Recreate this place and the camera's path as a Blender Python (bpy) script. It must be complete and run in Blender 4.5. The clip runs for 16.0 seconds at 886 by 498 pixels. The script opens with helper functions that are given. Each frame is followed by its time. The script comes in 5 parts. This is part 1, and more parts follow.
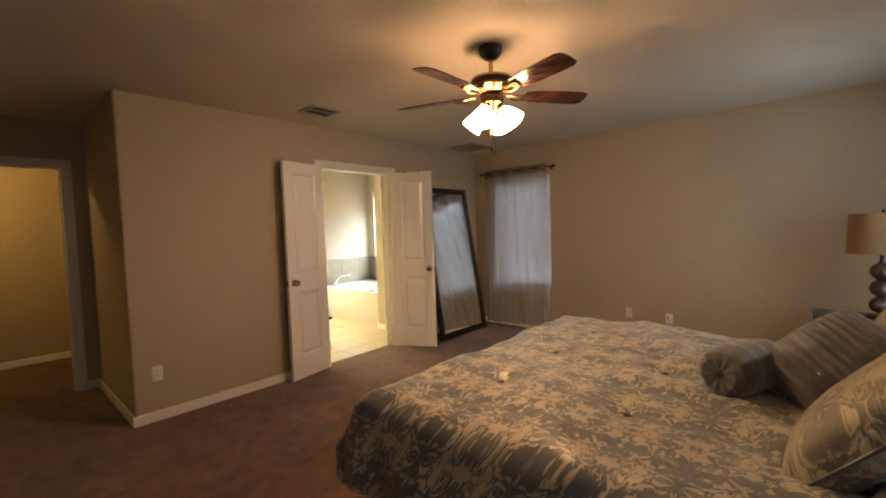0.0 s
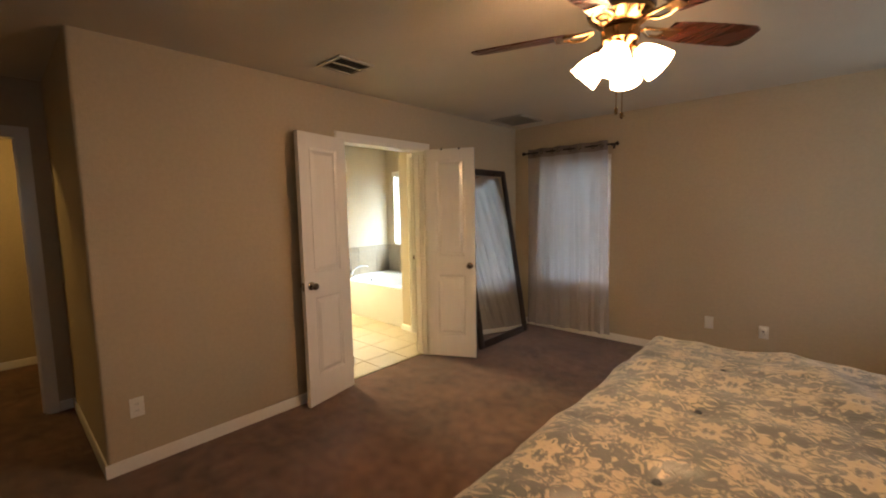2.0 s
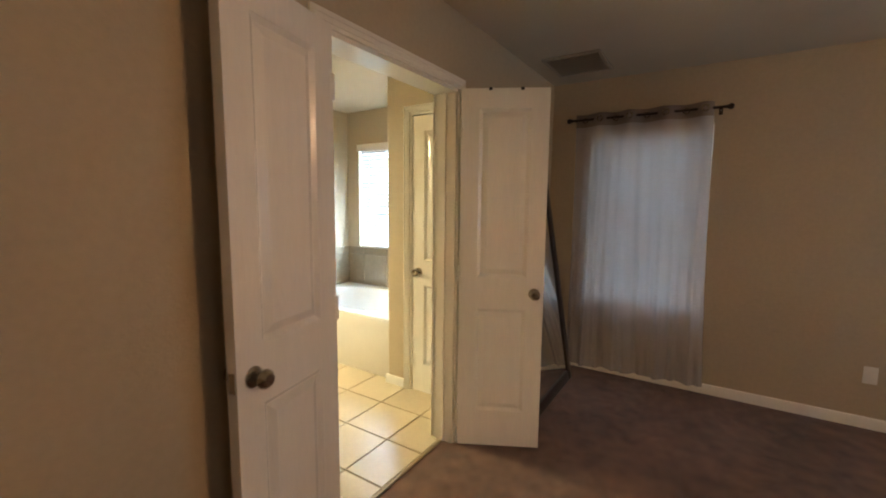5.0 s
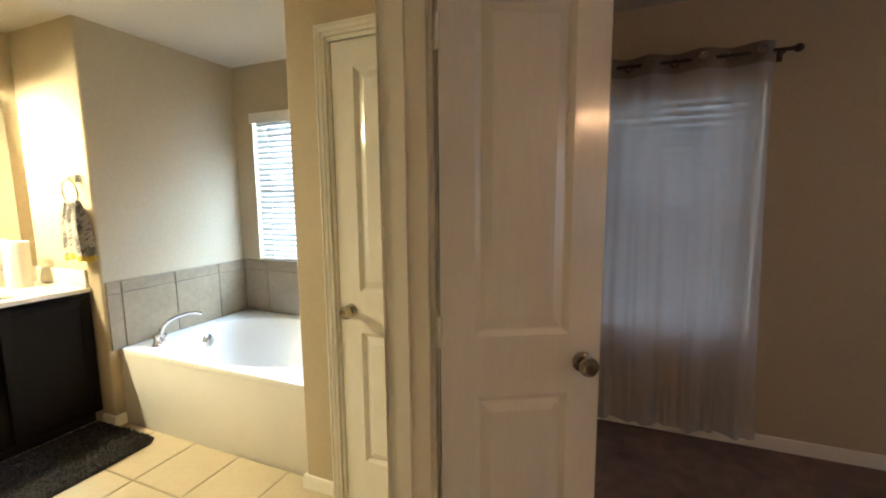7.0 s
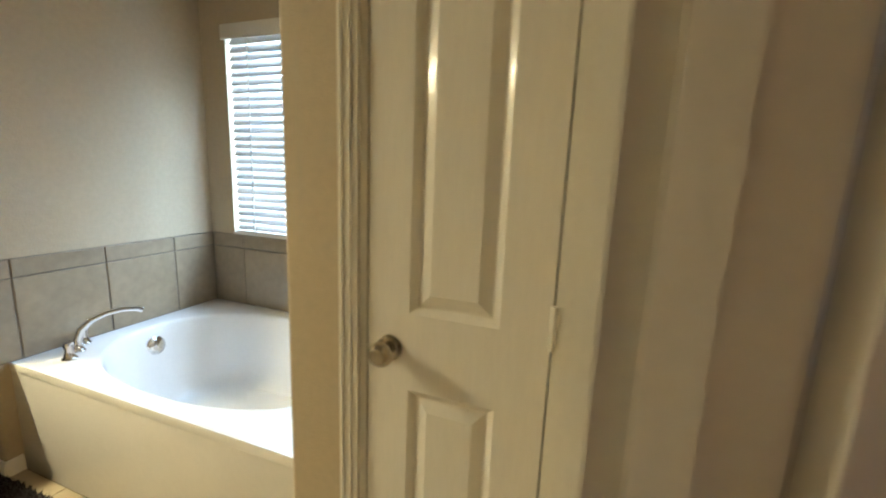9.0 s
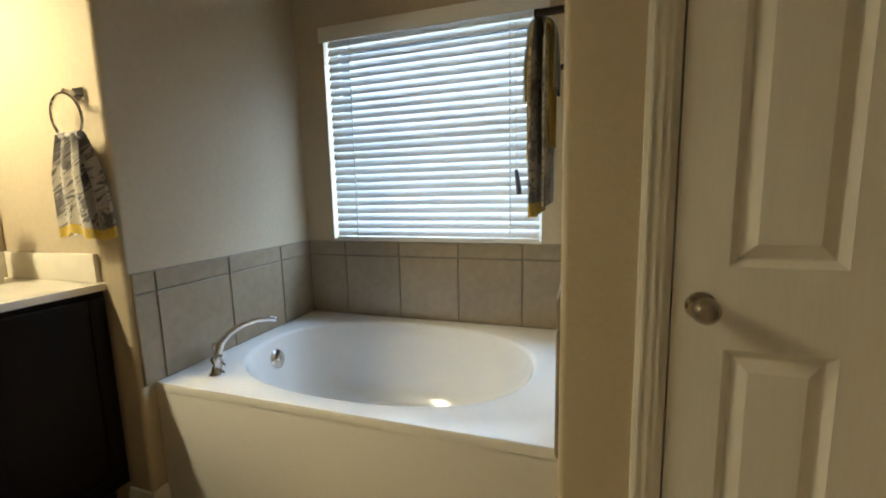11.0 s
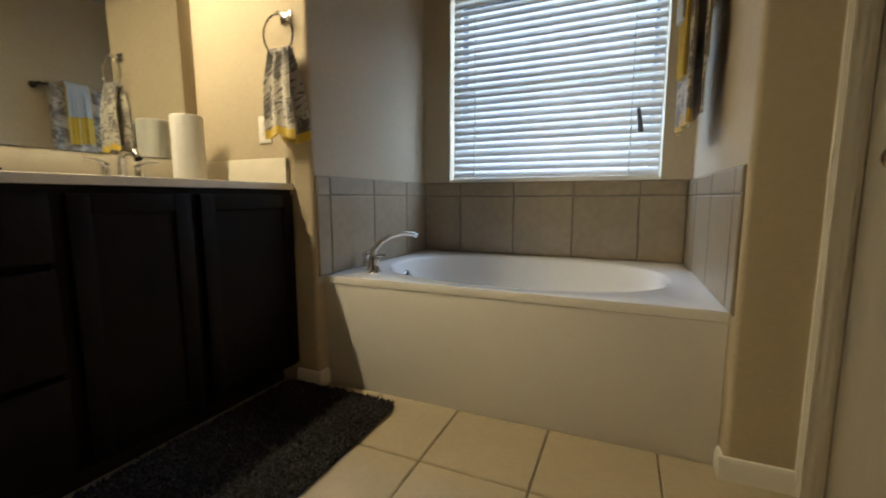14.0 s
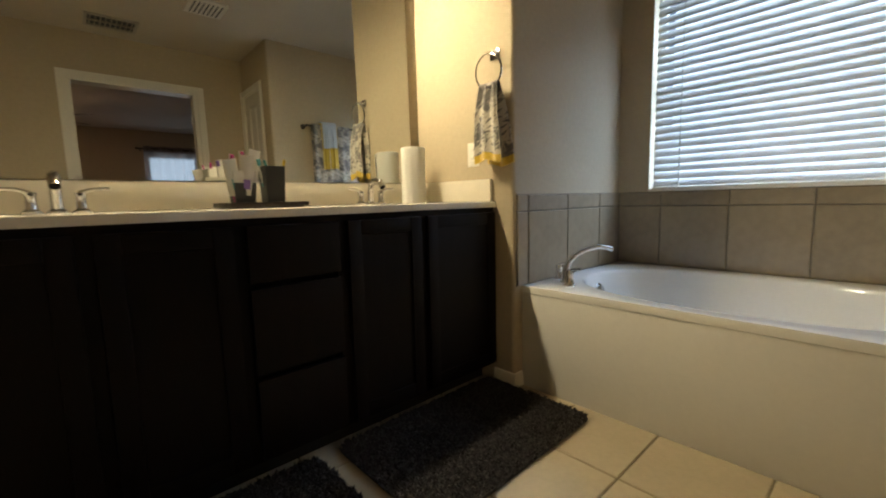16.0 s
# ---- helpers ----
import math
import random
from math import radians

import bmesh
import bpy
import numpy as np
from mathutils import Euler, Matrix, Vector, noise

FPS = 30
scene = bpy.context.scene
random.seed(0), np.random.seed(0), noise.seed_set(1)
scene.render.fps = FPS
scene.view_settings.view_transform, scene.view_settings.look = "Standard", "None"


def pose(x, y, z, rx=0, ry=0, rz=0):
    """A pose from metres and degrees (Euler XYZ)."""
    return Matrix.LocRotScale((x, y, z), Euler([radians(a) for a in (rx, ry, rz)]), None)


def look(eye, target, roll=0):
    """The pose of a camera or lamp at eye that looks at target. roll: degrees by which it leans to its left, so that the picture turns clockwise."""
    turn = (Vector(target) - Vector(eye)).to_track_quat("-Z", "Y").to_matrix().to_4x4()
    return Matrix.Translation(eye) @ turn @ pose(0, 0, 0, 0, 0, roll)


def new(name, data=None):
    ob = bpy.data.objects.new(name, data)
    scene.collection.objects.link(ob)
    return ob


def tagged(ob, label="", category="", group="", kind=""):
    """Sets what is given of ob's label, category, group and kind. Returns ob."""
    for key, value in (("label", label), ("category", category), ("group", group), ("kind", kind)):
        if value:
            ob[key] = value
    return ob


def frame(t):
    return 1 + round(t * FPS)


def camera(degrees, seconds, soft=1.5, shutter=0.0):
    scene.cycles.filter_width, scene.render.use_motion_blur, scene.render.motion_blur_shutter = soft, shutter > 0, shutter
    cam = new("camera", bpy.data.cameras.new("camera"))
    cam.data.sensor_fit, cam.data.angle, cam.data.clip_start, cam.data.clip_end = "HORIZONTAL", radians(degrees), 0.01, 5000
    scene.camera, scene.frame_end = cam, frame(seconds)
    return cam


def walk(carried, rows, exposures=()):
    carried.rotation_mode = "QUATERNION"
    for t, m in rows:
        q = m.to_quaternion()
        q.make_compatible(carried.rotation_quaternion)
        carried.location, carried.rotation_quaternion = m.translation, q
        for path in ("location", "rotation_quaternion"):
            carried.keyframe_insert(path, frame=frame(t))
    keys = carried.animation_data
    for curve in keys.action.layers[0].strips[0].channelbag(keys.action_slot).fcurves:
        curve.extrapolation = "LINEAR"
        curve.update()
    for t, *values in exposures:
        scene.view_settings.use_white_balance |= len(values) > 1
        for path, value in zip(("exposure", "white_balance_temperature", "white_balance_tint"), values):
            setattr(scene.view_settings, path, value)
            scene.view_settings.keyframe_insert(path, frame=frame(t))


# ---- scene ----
cam = camera(93.9, 16.0, soft=1.9, shutter=0.4)
PATH = [
    (0, (-0.004, 0.172, 1.39), (-1.336, 1.66, 1.288), -1.9),
    (0.5, (-0.094, 0.185, 1.407), (-1.479, 1.624, 1.304), -2.0),
    (1, (-0.305, 0.237, 1.45), (-1.693, 1.671, 1.314), -0.4),
    (1.5, (-0.558, 0.353, 1.475), (-1.91, 1.815, 1.289), -1.1),
    (2, (-0.812, 0.523, 1.476), (-2.158, 1.989, 1.283), -1.1),
    (2.5, (-1.102, 0.658, 1.455), (-2.466, 2.109, 1.277), -1.0),
    (3, (-1.394, 0.789, 1.465), (-2.731, 2.268, 1.311), -1.7),
    (3.5, (-1.714, 0.929, 1.461), (-3.013, 2.443, 1.316), 0.8),
    (4, (-2.027, 1.023, 1.456), (-3.288, 2.57, 1.321), -0.9),
    (4.2, (-2.135, 1.087, 1.446), (-3.366, 2.655, 1.28), -1.0),
    (6.3, (-3.011, 2.051, 1.423), (-3.864, 3.846, 1.201), 1.3),
    (6.5, (-3.092, 2.149, 1.426), (-3.919, 3.955, 1.195), 0.9),
    (7, (-3.233, 2.371, 1.412), (-3.983, 4.208, 1.164), -0.5),
    (7.5, (-3.345, 2.606, 1.379), (-4.124, 4.428, 1.108), 0.9),
    (8, (-3.485, 2.803, 1.347), (-4.262, 4.62, 1.041), 0.2),
    (8.5, (-3.649, 2.95, 1.339), (-4.309, 4.806, 0.996), 0.7),
    (9, (-3.852, 3.055, 1.323), (-4.542, 4.896, 0.961), 2.2),
    (9.5, (-4.083, 3.035, 1.315), (-4.804, 4.861, 0.928), 2.0),
    (10, (-4.293, 2.984, 1.324), (-4.982, 4.837, 1.024), -0.2),
    (10.2, (-4.349, 2.965, 1.319), (-5.048, 4.814, 1.017), -0.5),
    (12.3, (-4.722, 2.64, 0.88), (-5.039, 4.604, 0.678), -2.2),
    (12.5, (-4.748, 2.624, 0.859), (-5.026, 4.594, 0.662), -1.9),
    (13, (-4.802, 2.573, 0.84), (-5.147, 4.532, 0.629), -0.9),
    (13.5, (-4.844, 2.522, 0.828), (-5.447, 4.415, 0.604), -0.4),
    (14, (-4.871, 2.485, 0.827), (-5.662, 4.305, 0.581), 0.0),
    (14.5, (-4.877, 2.442, 0.826), (-5.885, 4.154, 0.591), 0.0),
    (15, (-4.881, 2.408, 0.844), (-6.067, 4.002, 0.617), -0.4),
    (15.5, (-4.878, 2.381, 0.864), (-6.216, 3.849, 0.632), -0.7),
    (16, (-4.886, 2.343, 0.9), (-6.349, 3.686, 0.665), -1.4),
]
EXPOSURES = [
    (0, 0.1, 6750, 10), (2.0, 0.08, 6750, 10), (3.5, -0.03, 6600, 10), (4.2, -0.12, 6500, 10), (6.3, -0.48, 6200, 11), (7.0, -0.62, 6150, 11),
    (8.5, -1.0, 6150, 11), (9.5, -1.35, 6150, 11), (10.2, -1.65, 6150, 11), (12.3, -2.6, 6300, 17), (13.5, -2.55, 6300, 17), (16.0, -2.3, 6300, 16)]
walk(cam, [(t, look(eye, target, roll)) for t, eye, target, roll in PATH], EXPOSURES)

# ---------------------------------------------------------------- light
world = bpy.data.worlds.new("sky")
scene.world = world
world.use_nodes = True
_wn = world.node_tree.nodes
_sky = _wn.new("ShaderNodeTexSky")
_sky.sky_type, _sky.sun_disc = "NISHITA", False
_sky.sun_elevation, _sky.sun_rotation = radians(38), radians(200)
world.node_tree.links.new(_sky.outputs[0], _wn["Background"].inputs[0])
_wn["Background"].inputs[1].default_value = 0.08

sun = new("sun", bpy.data.lights.new("sun", "SUN"))
sun.data.energy, sun.data.angle, sun.data.color = 2.0, radians(0.5), (1.0, 0.95, 0.88)
sun.matrix_world = look((3, -20, 16), (0, 0, 0))


def window_light(name, x, y, z, w, h, power, facing, color=(0.82, 0.9, 1.0)):
    """Daylight standing in a window's opening, facing the room."""
    ld = bpy.data.lights.new(name, "AREA")
    ld.shape, ld.size, ld.size_y, ld.energy, ld.color = "RECTANGLE", w, h, power, color
    ob = new(name, ld)
    ob.matrix_world = look((x, y, z), (x + facing[0], y + facing[1], z))
    return ob


window_light("bath_daylight", -5.29, 5.075, 1.47, 1.05, 1.0, 260, (0, -1), (0.54, 0.75, 1.0))
window_light("bedroom_daylight", -2.94, 5.23, 1.33, 0.75, 1.3, 19, (0, -1), (0.62, 0.77, 1.0))
window_light("head_daylight", 0.79, 4.0, 1.33, 0.75, 1.3, 16, (-1, 0), (0.66, 0.82, 1.0))
# cool fill for the bed's near side, through an assumed window
window_light("head_fill_near", 0.77, 0.65, 1.33, 0.75, 1.3, 3, (-1, 0), (0.66, 0.82, 1.0))

# ---------------------------------------------------------------- materials
WARM = (1.0, 0.59, 0.305)
BATHWARM = (1.0, 0.86, 0.50)


def mat(name, color, rough=0.6, metal=0.0, var=0.12, scale=6.0, fine=60.0, bump=0.0, bump_scale=200.0, coat=0.0, spec=0.5,
        rand=0.0, stretch=(1, 1, 1), sheen=0.0, rough_var=0.08):
    """Painted or plain surface: mottling at two sizes, uneven gloss and a fine relief."""
    m = bpy.data.materials.new(name)
    m.use_nodes = True
    nt = m.node_tree
    n, ln = nt.nodes, nt.links.new
    b = n["Principled BSDF"]
    tc, mp = n.new("ShaderNodeTexCoord"), n.new("ShaderNodeMapping")
    mp.inputs["Scale"].default_value = stretch
    ln(tc.outputs["Object"], mp.inputs[0])
    big, small = n.new("ShaderNodeTexNoise"), n.new("ShaderNodeTexNoise")
    big.inputs["Scale"].default_value, small.inputs["Scale"].default_value = scale, fine
    big.inputs["Detail"].default_value = small.inputs["Detail"].default_value = 5
    ln(mp.outputs[0], big.inputs["Vector"]), ln(mp.outputs[0], small.inputs["Vector"])
    add = n.new("ShaderNodeMath"); add.operation = "ADD"
    ln(big.outputs[0], add.inputs[0]), ln(small.outputs[0], add.inputs[1])
    src = add.outputs[0]
    if rand:
        oi, mul, ad2 = n.new("ShaderNodeObjectInfo"), n.new("ShaderNodeMath"), n.new("ShaderNodeMath")
        mul.operation, mul.inputs[1].default_value, ad2.operation = "MULTIPLY_ADD", rand, "ADD"
        mul.inputs[2].default_value = -rand / 2
        ln(oi.outputs["Random"], mul.inputs[0]), ln(src, ad2.inputs[0]), ln(mul.outputs[0], ad2.inputs[1])
        src = ad2.outputs[0]
    r = n.new("ShaderNodeValToRGB")
    lo = [c * (1 - var) for c in color]
    hi = [min(1, c * (1 + var)) for c in color]
    r.color_ramp.elements[0].position, r.color_ramp.elements[1].position = 0.35, 0.65
    half = n.new("ShaderNodeMath"); half.operation, half.inputs[1].default_value = "MULTIPLY", 0.5
    ln(src, half.inputs[0]), ln(half.outputs[0], r.inputs[0])
    r.color_ramp.elements[0].color, r.color_ramp.elements[1].color = (*lo, 1), (*hi, 1)
    ln(r.outputs[0], b.inputs["Base Color"])
    mr = n.new("ShaderNodeMapRange")
    mr.inputs["To Min"].default_value, mr.inputs["To Max"].default_value = max(0.02, rough - rough_var), min(1, rough + rough_var)
    ln(big.outputs[0], mr.inputs["Value"]), ln(mr.outputs[0], b.inputs["Roughness"])
    b.inputs["Metallic"].default_value = metal
    b.inputs["Coat Weight"].default_value = coat
    b.inputs["Specular IOR Level"].default_value = spec
    b.inputs["Sheen Weight"].default_value = sheen
    if bump:
        t2, bp = n.new("ShaderNodeTexNoise"), n.new("ShaderNodeBump")
        t2.inputs["Scale"].default_value, t2.inputs["Detail"].default_value = bump_scale, 3
        bp.inputs["Strength"].default_value, bp.inputs["Distance"].default_value = bump, 0.004
        ln(mp.outputs[0], t2.inputs["Vector"]), ln(t2.outputs[0], bp.inputs["Height"]), ln(bp.outputs[0], b.inputs["Normal"])
    return m


def glow(name, color, strength):
    m = bpy.data.materials.new(name)
    m.use_nodes = True
    b = m.node_tree.nodes["Principled BSDF"]
    b.inputs["Base Color"].default_value = (0.9, 0.88, 0.82, 1)
    b.inputs["Emission Color"].default_value, b.inputs["Emission Strength"].default_value = (*color, 1), strength
    b.inputs["Roughness"].default_value = 0.3
    return m


def see_through(name, color, through_share, rough=0.7, weave=0.0, var=0.1):
    """Thin cloth or plastic that lets daylight through."""
    m = mat(name, color, rough, var=var, bump=0.25, bump_scale=400)
    nt = m.node_tree
    n, ln = nt.nodes, nt.links.new
    b, out = n["Principled BSDF"], n["Material Output"]
    tr, mix = n.new("ShaderNodeBsdfTranslucent"), n.new("ShaderNodeMixShader")
    tr.inputs[0].default_value = (*color, 1)
    mix.inputs[0].default_value = through_share
    ln(b.outputs[0], mix.inputs[1]), ln(tr.outputs[0], mix.inputs[2])
    last = mix.outputs[0]
    if weave:
        tp, m2 = n.new("ShaderNodeBsdfTransparent"), n.new("ShaderNodeMixShader")
        m2.inputs[0].default_value = weave
        ln(last, m2.inputs[1]), ln(tp.outputs[0], m2.inputs[2])
        last = m2.outputs[0]
    ln(last, out.inputs[0])
    return m


def glass(name, tint=(0.95, 0.98, 0.97)):
    m = bpy.data.materials.new(name)
    m.use_nodes = True
    b = m.node_tree.nodes["Principled BSDF"]
    b.inputs["Base Color"].default_value = (*tint, 1)
    b.inputs["Transmission Weight"].default_value, b.inputs["Roughness"].default_value, b.inputs["IOR"].default_value = 1, 0.02, 1.45
    return m


def damask(name, ground, figure, size, rough=0.45, edge=0.5, sheen=0.3):
    """Woven scroll pattern: curled figures on a plain ground."""
    m = bpy.data.materials.new(name)
    m.use_nodes = True
    nt = m.node_tree
    n, ln = nt.nodes, nt.links.new
    b = n["Principled BSDF"]
    tc = n.new("ShaderNodeTexCoord")
    # the weave repeats in mirrored halves, running on over the hanging sides
    sep, com = n.new("ShaderNodeSeparateXYZ"), n.new("ShaderNodeCombineXYZ")
    ln(tc.outputs["Object"], sep.inputs[0])
    for k, (drop, rep) in enumerate(((-0.5, 3.4), (-1.0, 4.6))):
        run, fold = n.new("ShaderNodeMath"), n.new("ShaderNodeMath")
        run.operation, run.inputs[1].default_value = "MULTIPLY_ADD", drop
        fold.operation, fold.inputs[1].default_value = "PINGPONG", rep / size
        ln(sep.outputs[2], run.inputs[0]), ln(sep.outputs[k], run.inputs[2])
        ln(run.outputs[0], fold.inputs[0]), ln(fold.outputs[0], com.inputs[k])
    sym = com.outputs[0]
    warp, addv = n.new("ShaderNodeTexNoise"), n.new("ShaderNodeVectorMath")
    warp.inputs["Scale"].default_value, warp.inputs["Detail"].default_value = size * 0.8, 2
    sc = n.new("ShaderNodeVectorMath"); sc.operation = "SCALE"; sc.inputs["Scale"].default_value = 0.8 / size
    addv.operation = "ADD"
    ln(sym, warp.inputs["Vector"]), ln(warp.outputs["Color"], sc.inputs[0])
    ln(sym, addv.inputs[0]), ln(sc.outputs[0], addv.inputs[1])
    vo = n.new("ShaderNodeTexNoise")
    vo.inputs["Scale"].default_value, vo.inputs["Detail"].default_value, vo.inputs["Distortion"].default_value = size * 1.0, 3.0, 2.4
    ln(addv.outputs[0], vo.inputs["Vector"])
    wv = n.new("ShaderNodeMath"); wv.operation = "MULTIPLY"; wv.inputs[1].default_value = 11.0
    sn = n.new("ShaderNodeMath"); sn.operation = "SINE"
    ln(vo.outputs[0], wv.inputs[0]), ln(wv.outputs[0], sn.inputs[0])
    # large bouquets: where the figures gather
    bq = n.new("ShaderNodeTexVoronoi"); bq.inputs["Scale"].default_value = size * 0.2
    bq.inputs["Randomness"].default_value = 0.35
    ln(sym, bq.inputs["Vector"])
    mr = n.new("ShaderNodeMapRange")
    mr.inputs["From Min"].default_value, mr.inputs["From Max"].default_value = 0.2, 0.75
    mr.inputs["To Min"].default_value, mr.inputs["To Max"].default_value = 1.8, -0.1
    ln(bq.outputs["Distance"], mr.inputs["Value"])
    sm = n.new("ShaderNodeMath"); sm.operation = "ADD"
    ln(sn.outputs[0], sm.inputs[0]), ln(mr.outputs[0], sm.inputs[1])
    rp = n.new("ShaderNodeValToRGB")
    rp.color_ramp.elements[0].position, rp.color_ramp.elements[1].position = edge - 0.2, edge + 0.2
    rp.color_ramp.elements[0].color, rp.color_ramp.elements[1].color = (*ground, 1), (*figure, 1)
    ln(sm.outputs[0], rp.inputs[0])
    fine = n.new("ShaderNodeTexNoise"); fine.inputs["Scale"].default_value = 300
    mx = n.new("ShaderNodeMix"); mx.data_type, mx.blend_type = "RGBA", "MULTIPLY"
    mx.inputs[0].default_value = 0.35
    ln(rp.outputs[0], mx.inputs[6]), ln(fine.outputs[0], mx.inputs[7]), ln(tc.outputs["Object"], fine.inputs["Vector"])
    ln(mx.outputs[2], b.inputs["Base Color"])
    b.inputs["Roughness"].default_value, b.inputs["Sheen Weight"].default_value = rough, sheen
    bp = n.new("ShaderNodeBump"); bp.inputs["Strength"].default_value, bp.inputs["Distance"].default_value = 0.35, 0.003
    ln(sm.outputs[0], bp.inputs["Height"]), ln(bp.outputs[0], b.inputs["Normal"])
    return m


PAINT = mat("wall_paint", (0.48, 0.40, 0.28), 0.75, var=0.05, scale=1.3, fine=40, bump=0.35, bump_scale=120, spec=0.3)
CEIL = mat("ceiling_paint", (0.60, 0.54, 0.44), 0.9, var=0.05, scale=2, fine=90, bump=0.6, bump_scale=90, spec=0.2)
TRIM = mat("white_trim", (0.80, 0.77, 0.70), 0.32, var=0.03, scale=3, bump=0.05, bump_scale=60, coat=0.2)
DOORW = mat("door_paint", (0.82, 0.79, 0.73), 0.19, var=0.03, scale=3, fine=25, bump=0.13, bump_scale=22, stretch=(6, 6, 0.7), coat=0.15)
CARPET = mat("carpet", (0.125, 0.066, 0.045), 0.98, var=0.55, scale=2.3, fine=11, bump=1.0, bump_scale=420, spec=0.1, sheen=0.25)
TILE_F = mat("floor_tile", (0.47, 0.395, 0.27), 0.28, var=0.06, scale=4, fine=45, bump=0.04, bump_scale=40, rand=0.25, rough_var=0.015)
TILE_W = mat("wall_tile", (0.285, 0.228, 0.155), 0.30, var=0.12, scale=6, fine=24, bump=0.04, bump_scale=30, rand=0.3, rough_var=0.02)
GROUT_F = mat("floor_grout", (0.20, 0.165, 0.11), 0.95, var=0.2, scale=8, bump=0.3)
GROUT_W = mat("wall_grout", (0.20, 0.175, 0.14), 0.95, var=0.2, scale=8, bump=0.3)
NICKEL = mat("satin_nickel", (0.40, 0.36, 0.30), 0.22, metal=1, var=0.04)
CHROME = mat("chrome", (0.8, 0.8, 0.82), 0.07, metal=1, var=0.02, rough_var=0.03)
BRONZE = mat("dark_bronze", (0.035, 0.026, 0.02), 0.4, metal=0.6, var=0.2)
BLACK = mat("black_plastic", (0.012, 0.011, 0.010), 0.35, var=0.15)
WPLAST = mat("white_plastic", (0.78, 0.75, 0.68), 0.35, var=0.03)
TUB = mat("tub_acrylic", (0.80, 0.77, 0.72), 0.14, var=0.02, coat=0.4, rough_var=0.04)
ESPRESSO = mat("espresso_wood", (0.0055, 0.0035, 0.0028), 0.46, spec=0.09, var=0.3, scale=4, fine=30, bump=0.12, bump_scale=40, stretch=(8, 8, 1))
MARBLE = mat("cultured_marble", (0.80, 0.74, 0.62), 0.16, var=0.05, scale=5, fine=18, coat=0.4)
RUG = mat("charcoal_rug", (0.017, 0.013, 0.012), 0.98, var=0.45, scale=14, fine=70, bump=1.0, bump_scale=160, spec=0.1, sheen=0.3)
DARKWOOD = mat("dark_frame_wood", (0.022, 0.013, 0.010), 0.3, var=0.3, scale=4, fine=40, bump=0.1, bump_scale=50, stretch=(5, 5, 1))
MAHOG = mat("mahogany", (0.060, 0.014, 0.007), 0.28, var=0.3, scale=4, fine=30, stretch=(1, 10, 1), coat=0.3)
PAPER = mat("paper", (0.82, 0.80, 0.75), 0.95, var=0.03, bump=0.4, bump_scale=150)
BLIND = see_through("blind_slat", (0.80, 0.79, 0.76), 0.13, rough=0.45, var=0.02)
SHEER = see_through("sheer_curtain", (0.66, 0.63, 0.64), 0.45, rough=0.85, weave=0.55, var=0.05)
CURT_TOP = mat("curtain_header", (0.19, 0.15, 0.13), 0.85, var=0.1, bump=0.3, bump_scale=500)
SHADE = see_through("lamp_shade", (0.30, 0.17, 0.06), 0.25, rough=0.25)
GLASS = glass("window_glass")
GLOW_FAN = glow("lit_bulb", WARM, 900)
OPAL = glow("opal_glass", WARM, 40)
GLOW_BAR = glow("lit_globe", BATHWARM, 3700)
FROST = see_through("frosted_glass", (0.80, 0.78, 0.72), 0.45, rough=0.4, var=0.02)
GLOW_HALL = glow("lit_dome", (1.0, 0.66, 0.22), 60)
COMF = damask("comforter_damask", (0.14, 0.152, 0.152), (0.58, 0.50, 0.36), 17, rough=0.34)
SHAMF = damask("sham_damask", (0.20, 0.175, 0.125), (0.50, 0.42, 0.28), 19)
SATIN = mat("grey_satin", (0.078, 0.072, 0.074), 0.38, var=0.15, scale=8, bump=0.3, bump_scale=60, sheen=0.5)
SLATE = mat("slate_cotton", (0.045, 0.055, 0.07), 0.8, var=0.15, bump=0.3, bump_scale=400)
ZEBRA = damask("scroll_towel", (0.62, 0.56, 0.47), (0.17, 0.155, 0.15), 27, rough=0.95, edge=0.3, sheen=0.6)
YELLOW = mat("yellow_towel", (0.62, 0.42, 0.04), 0.95, var=0.15, bump=0.8, bump_scale=300, sheen=0.4)
PALEBLUE = mat("pale_towel", (0.55, 0.60, 0.66), 0.95, var=0.1, bump=0.8, bump_scale=300, sheen=0.4)
MIRROR = bpy.data.materials.new("mirror_silver")
MIRROR.use_nodes = True
MIRROR.node_tree.nodes["Principled BSDF"].inputs["Base Color"].default_value = (0.86, 0.88, 0.86, 1)
MIRROR.node_tree.nodes["Principled BSDF"].inputs["Metallic"].default_value = 1
MIRROR.node_tree.nodes["Principled BSDF"].inputs["Roughness"].default_value = 0.012
PINK = mat("magenta_plastic", (0.42, 0.03, 0.20), 0.35, var=0.05)
PURPLE = mat("purple_print", (0.22, 0.12, 0.42), 0.4, var=0.05)
TEAL = mat("teal_plastic", (0.08, 0.35, 0.38), 0.35, var=0.05)
LAWN = mat("lawn", (0.05, 0.075, 0.03), 0.95, var=0.4, scale=0.6, fine=12, bump=0.6, bump_scale=60)
FENCE = mat("cedar_fence", (0.22, 0.17, 0.12), 0.8, var=0.25, scale=1.5, fine=14, bump=0.3)

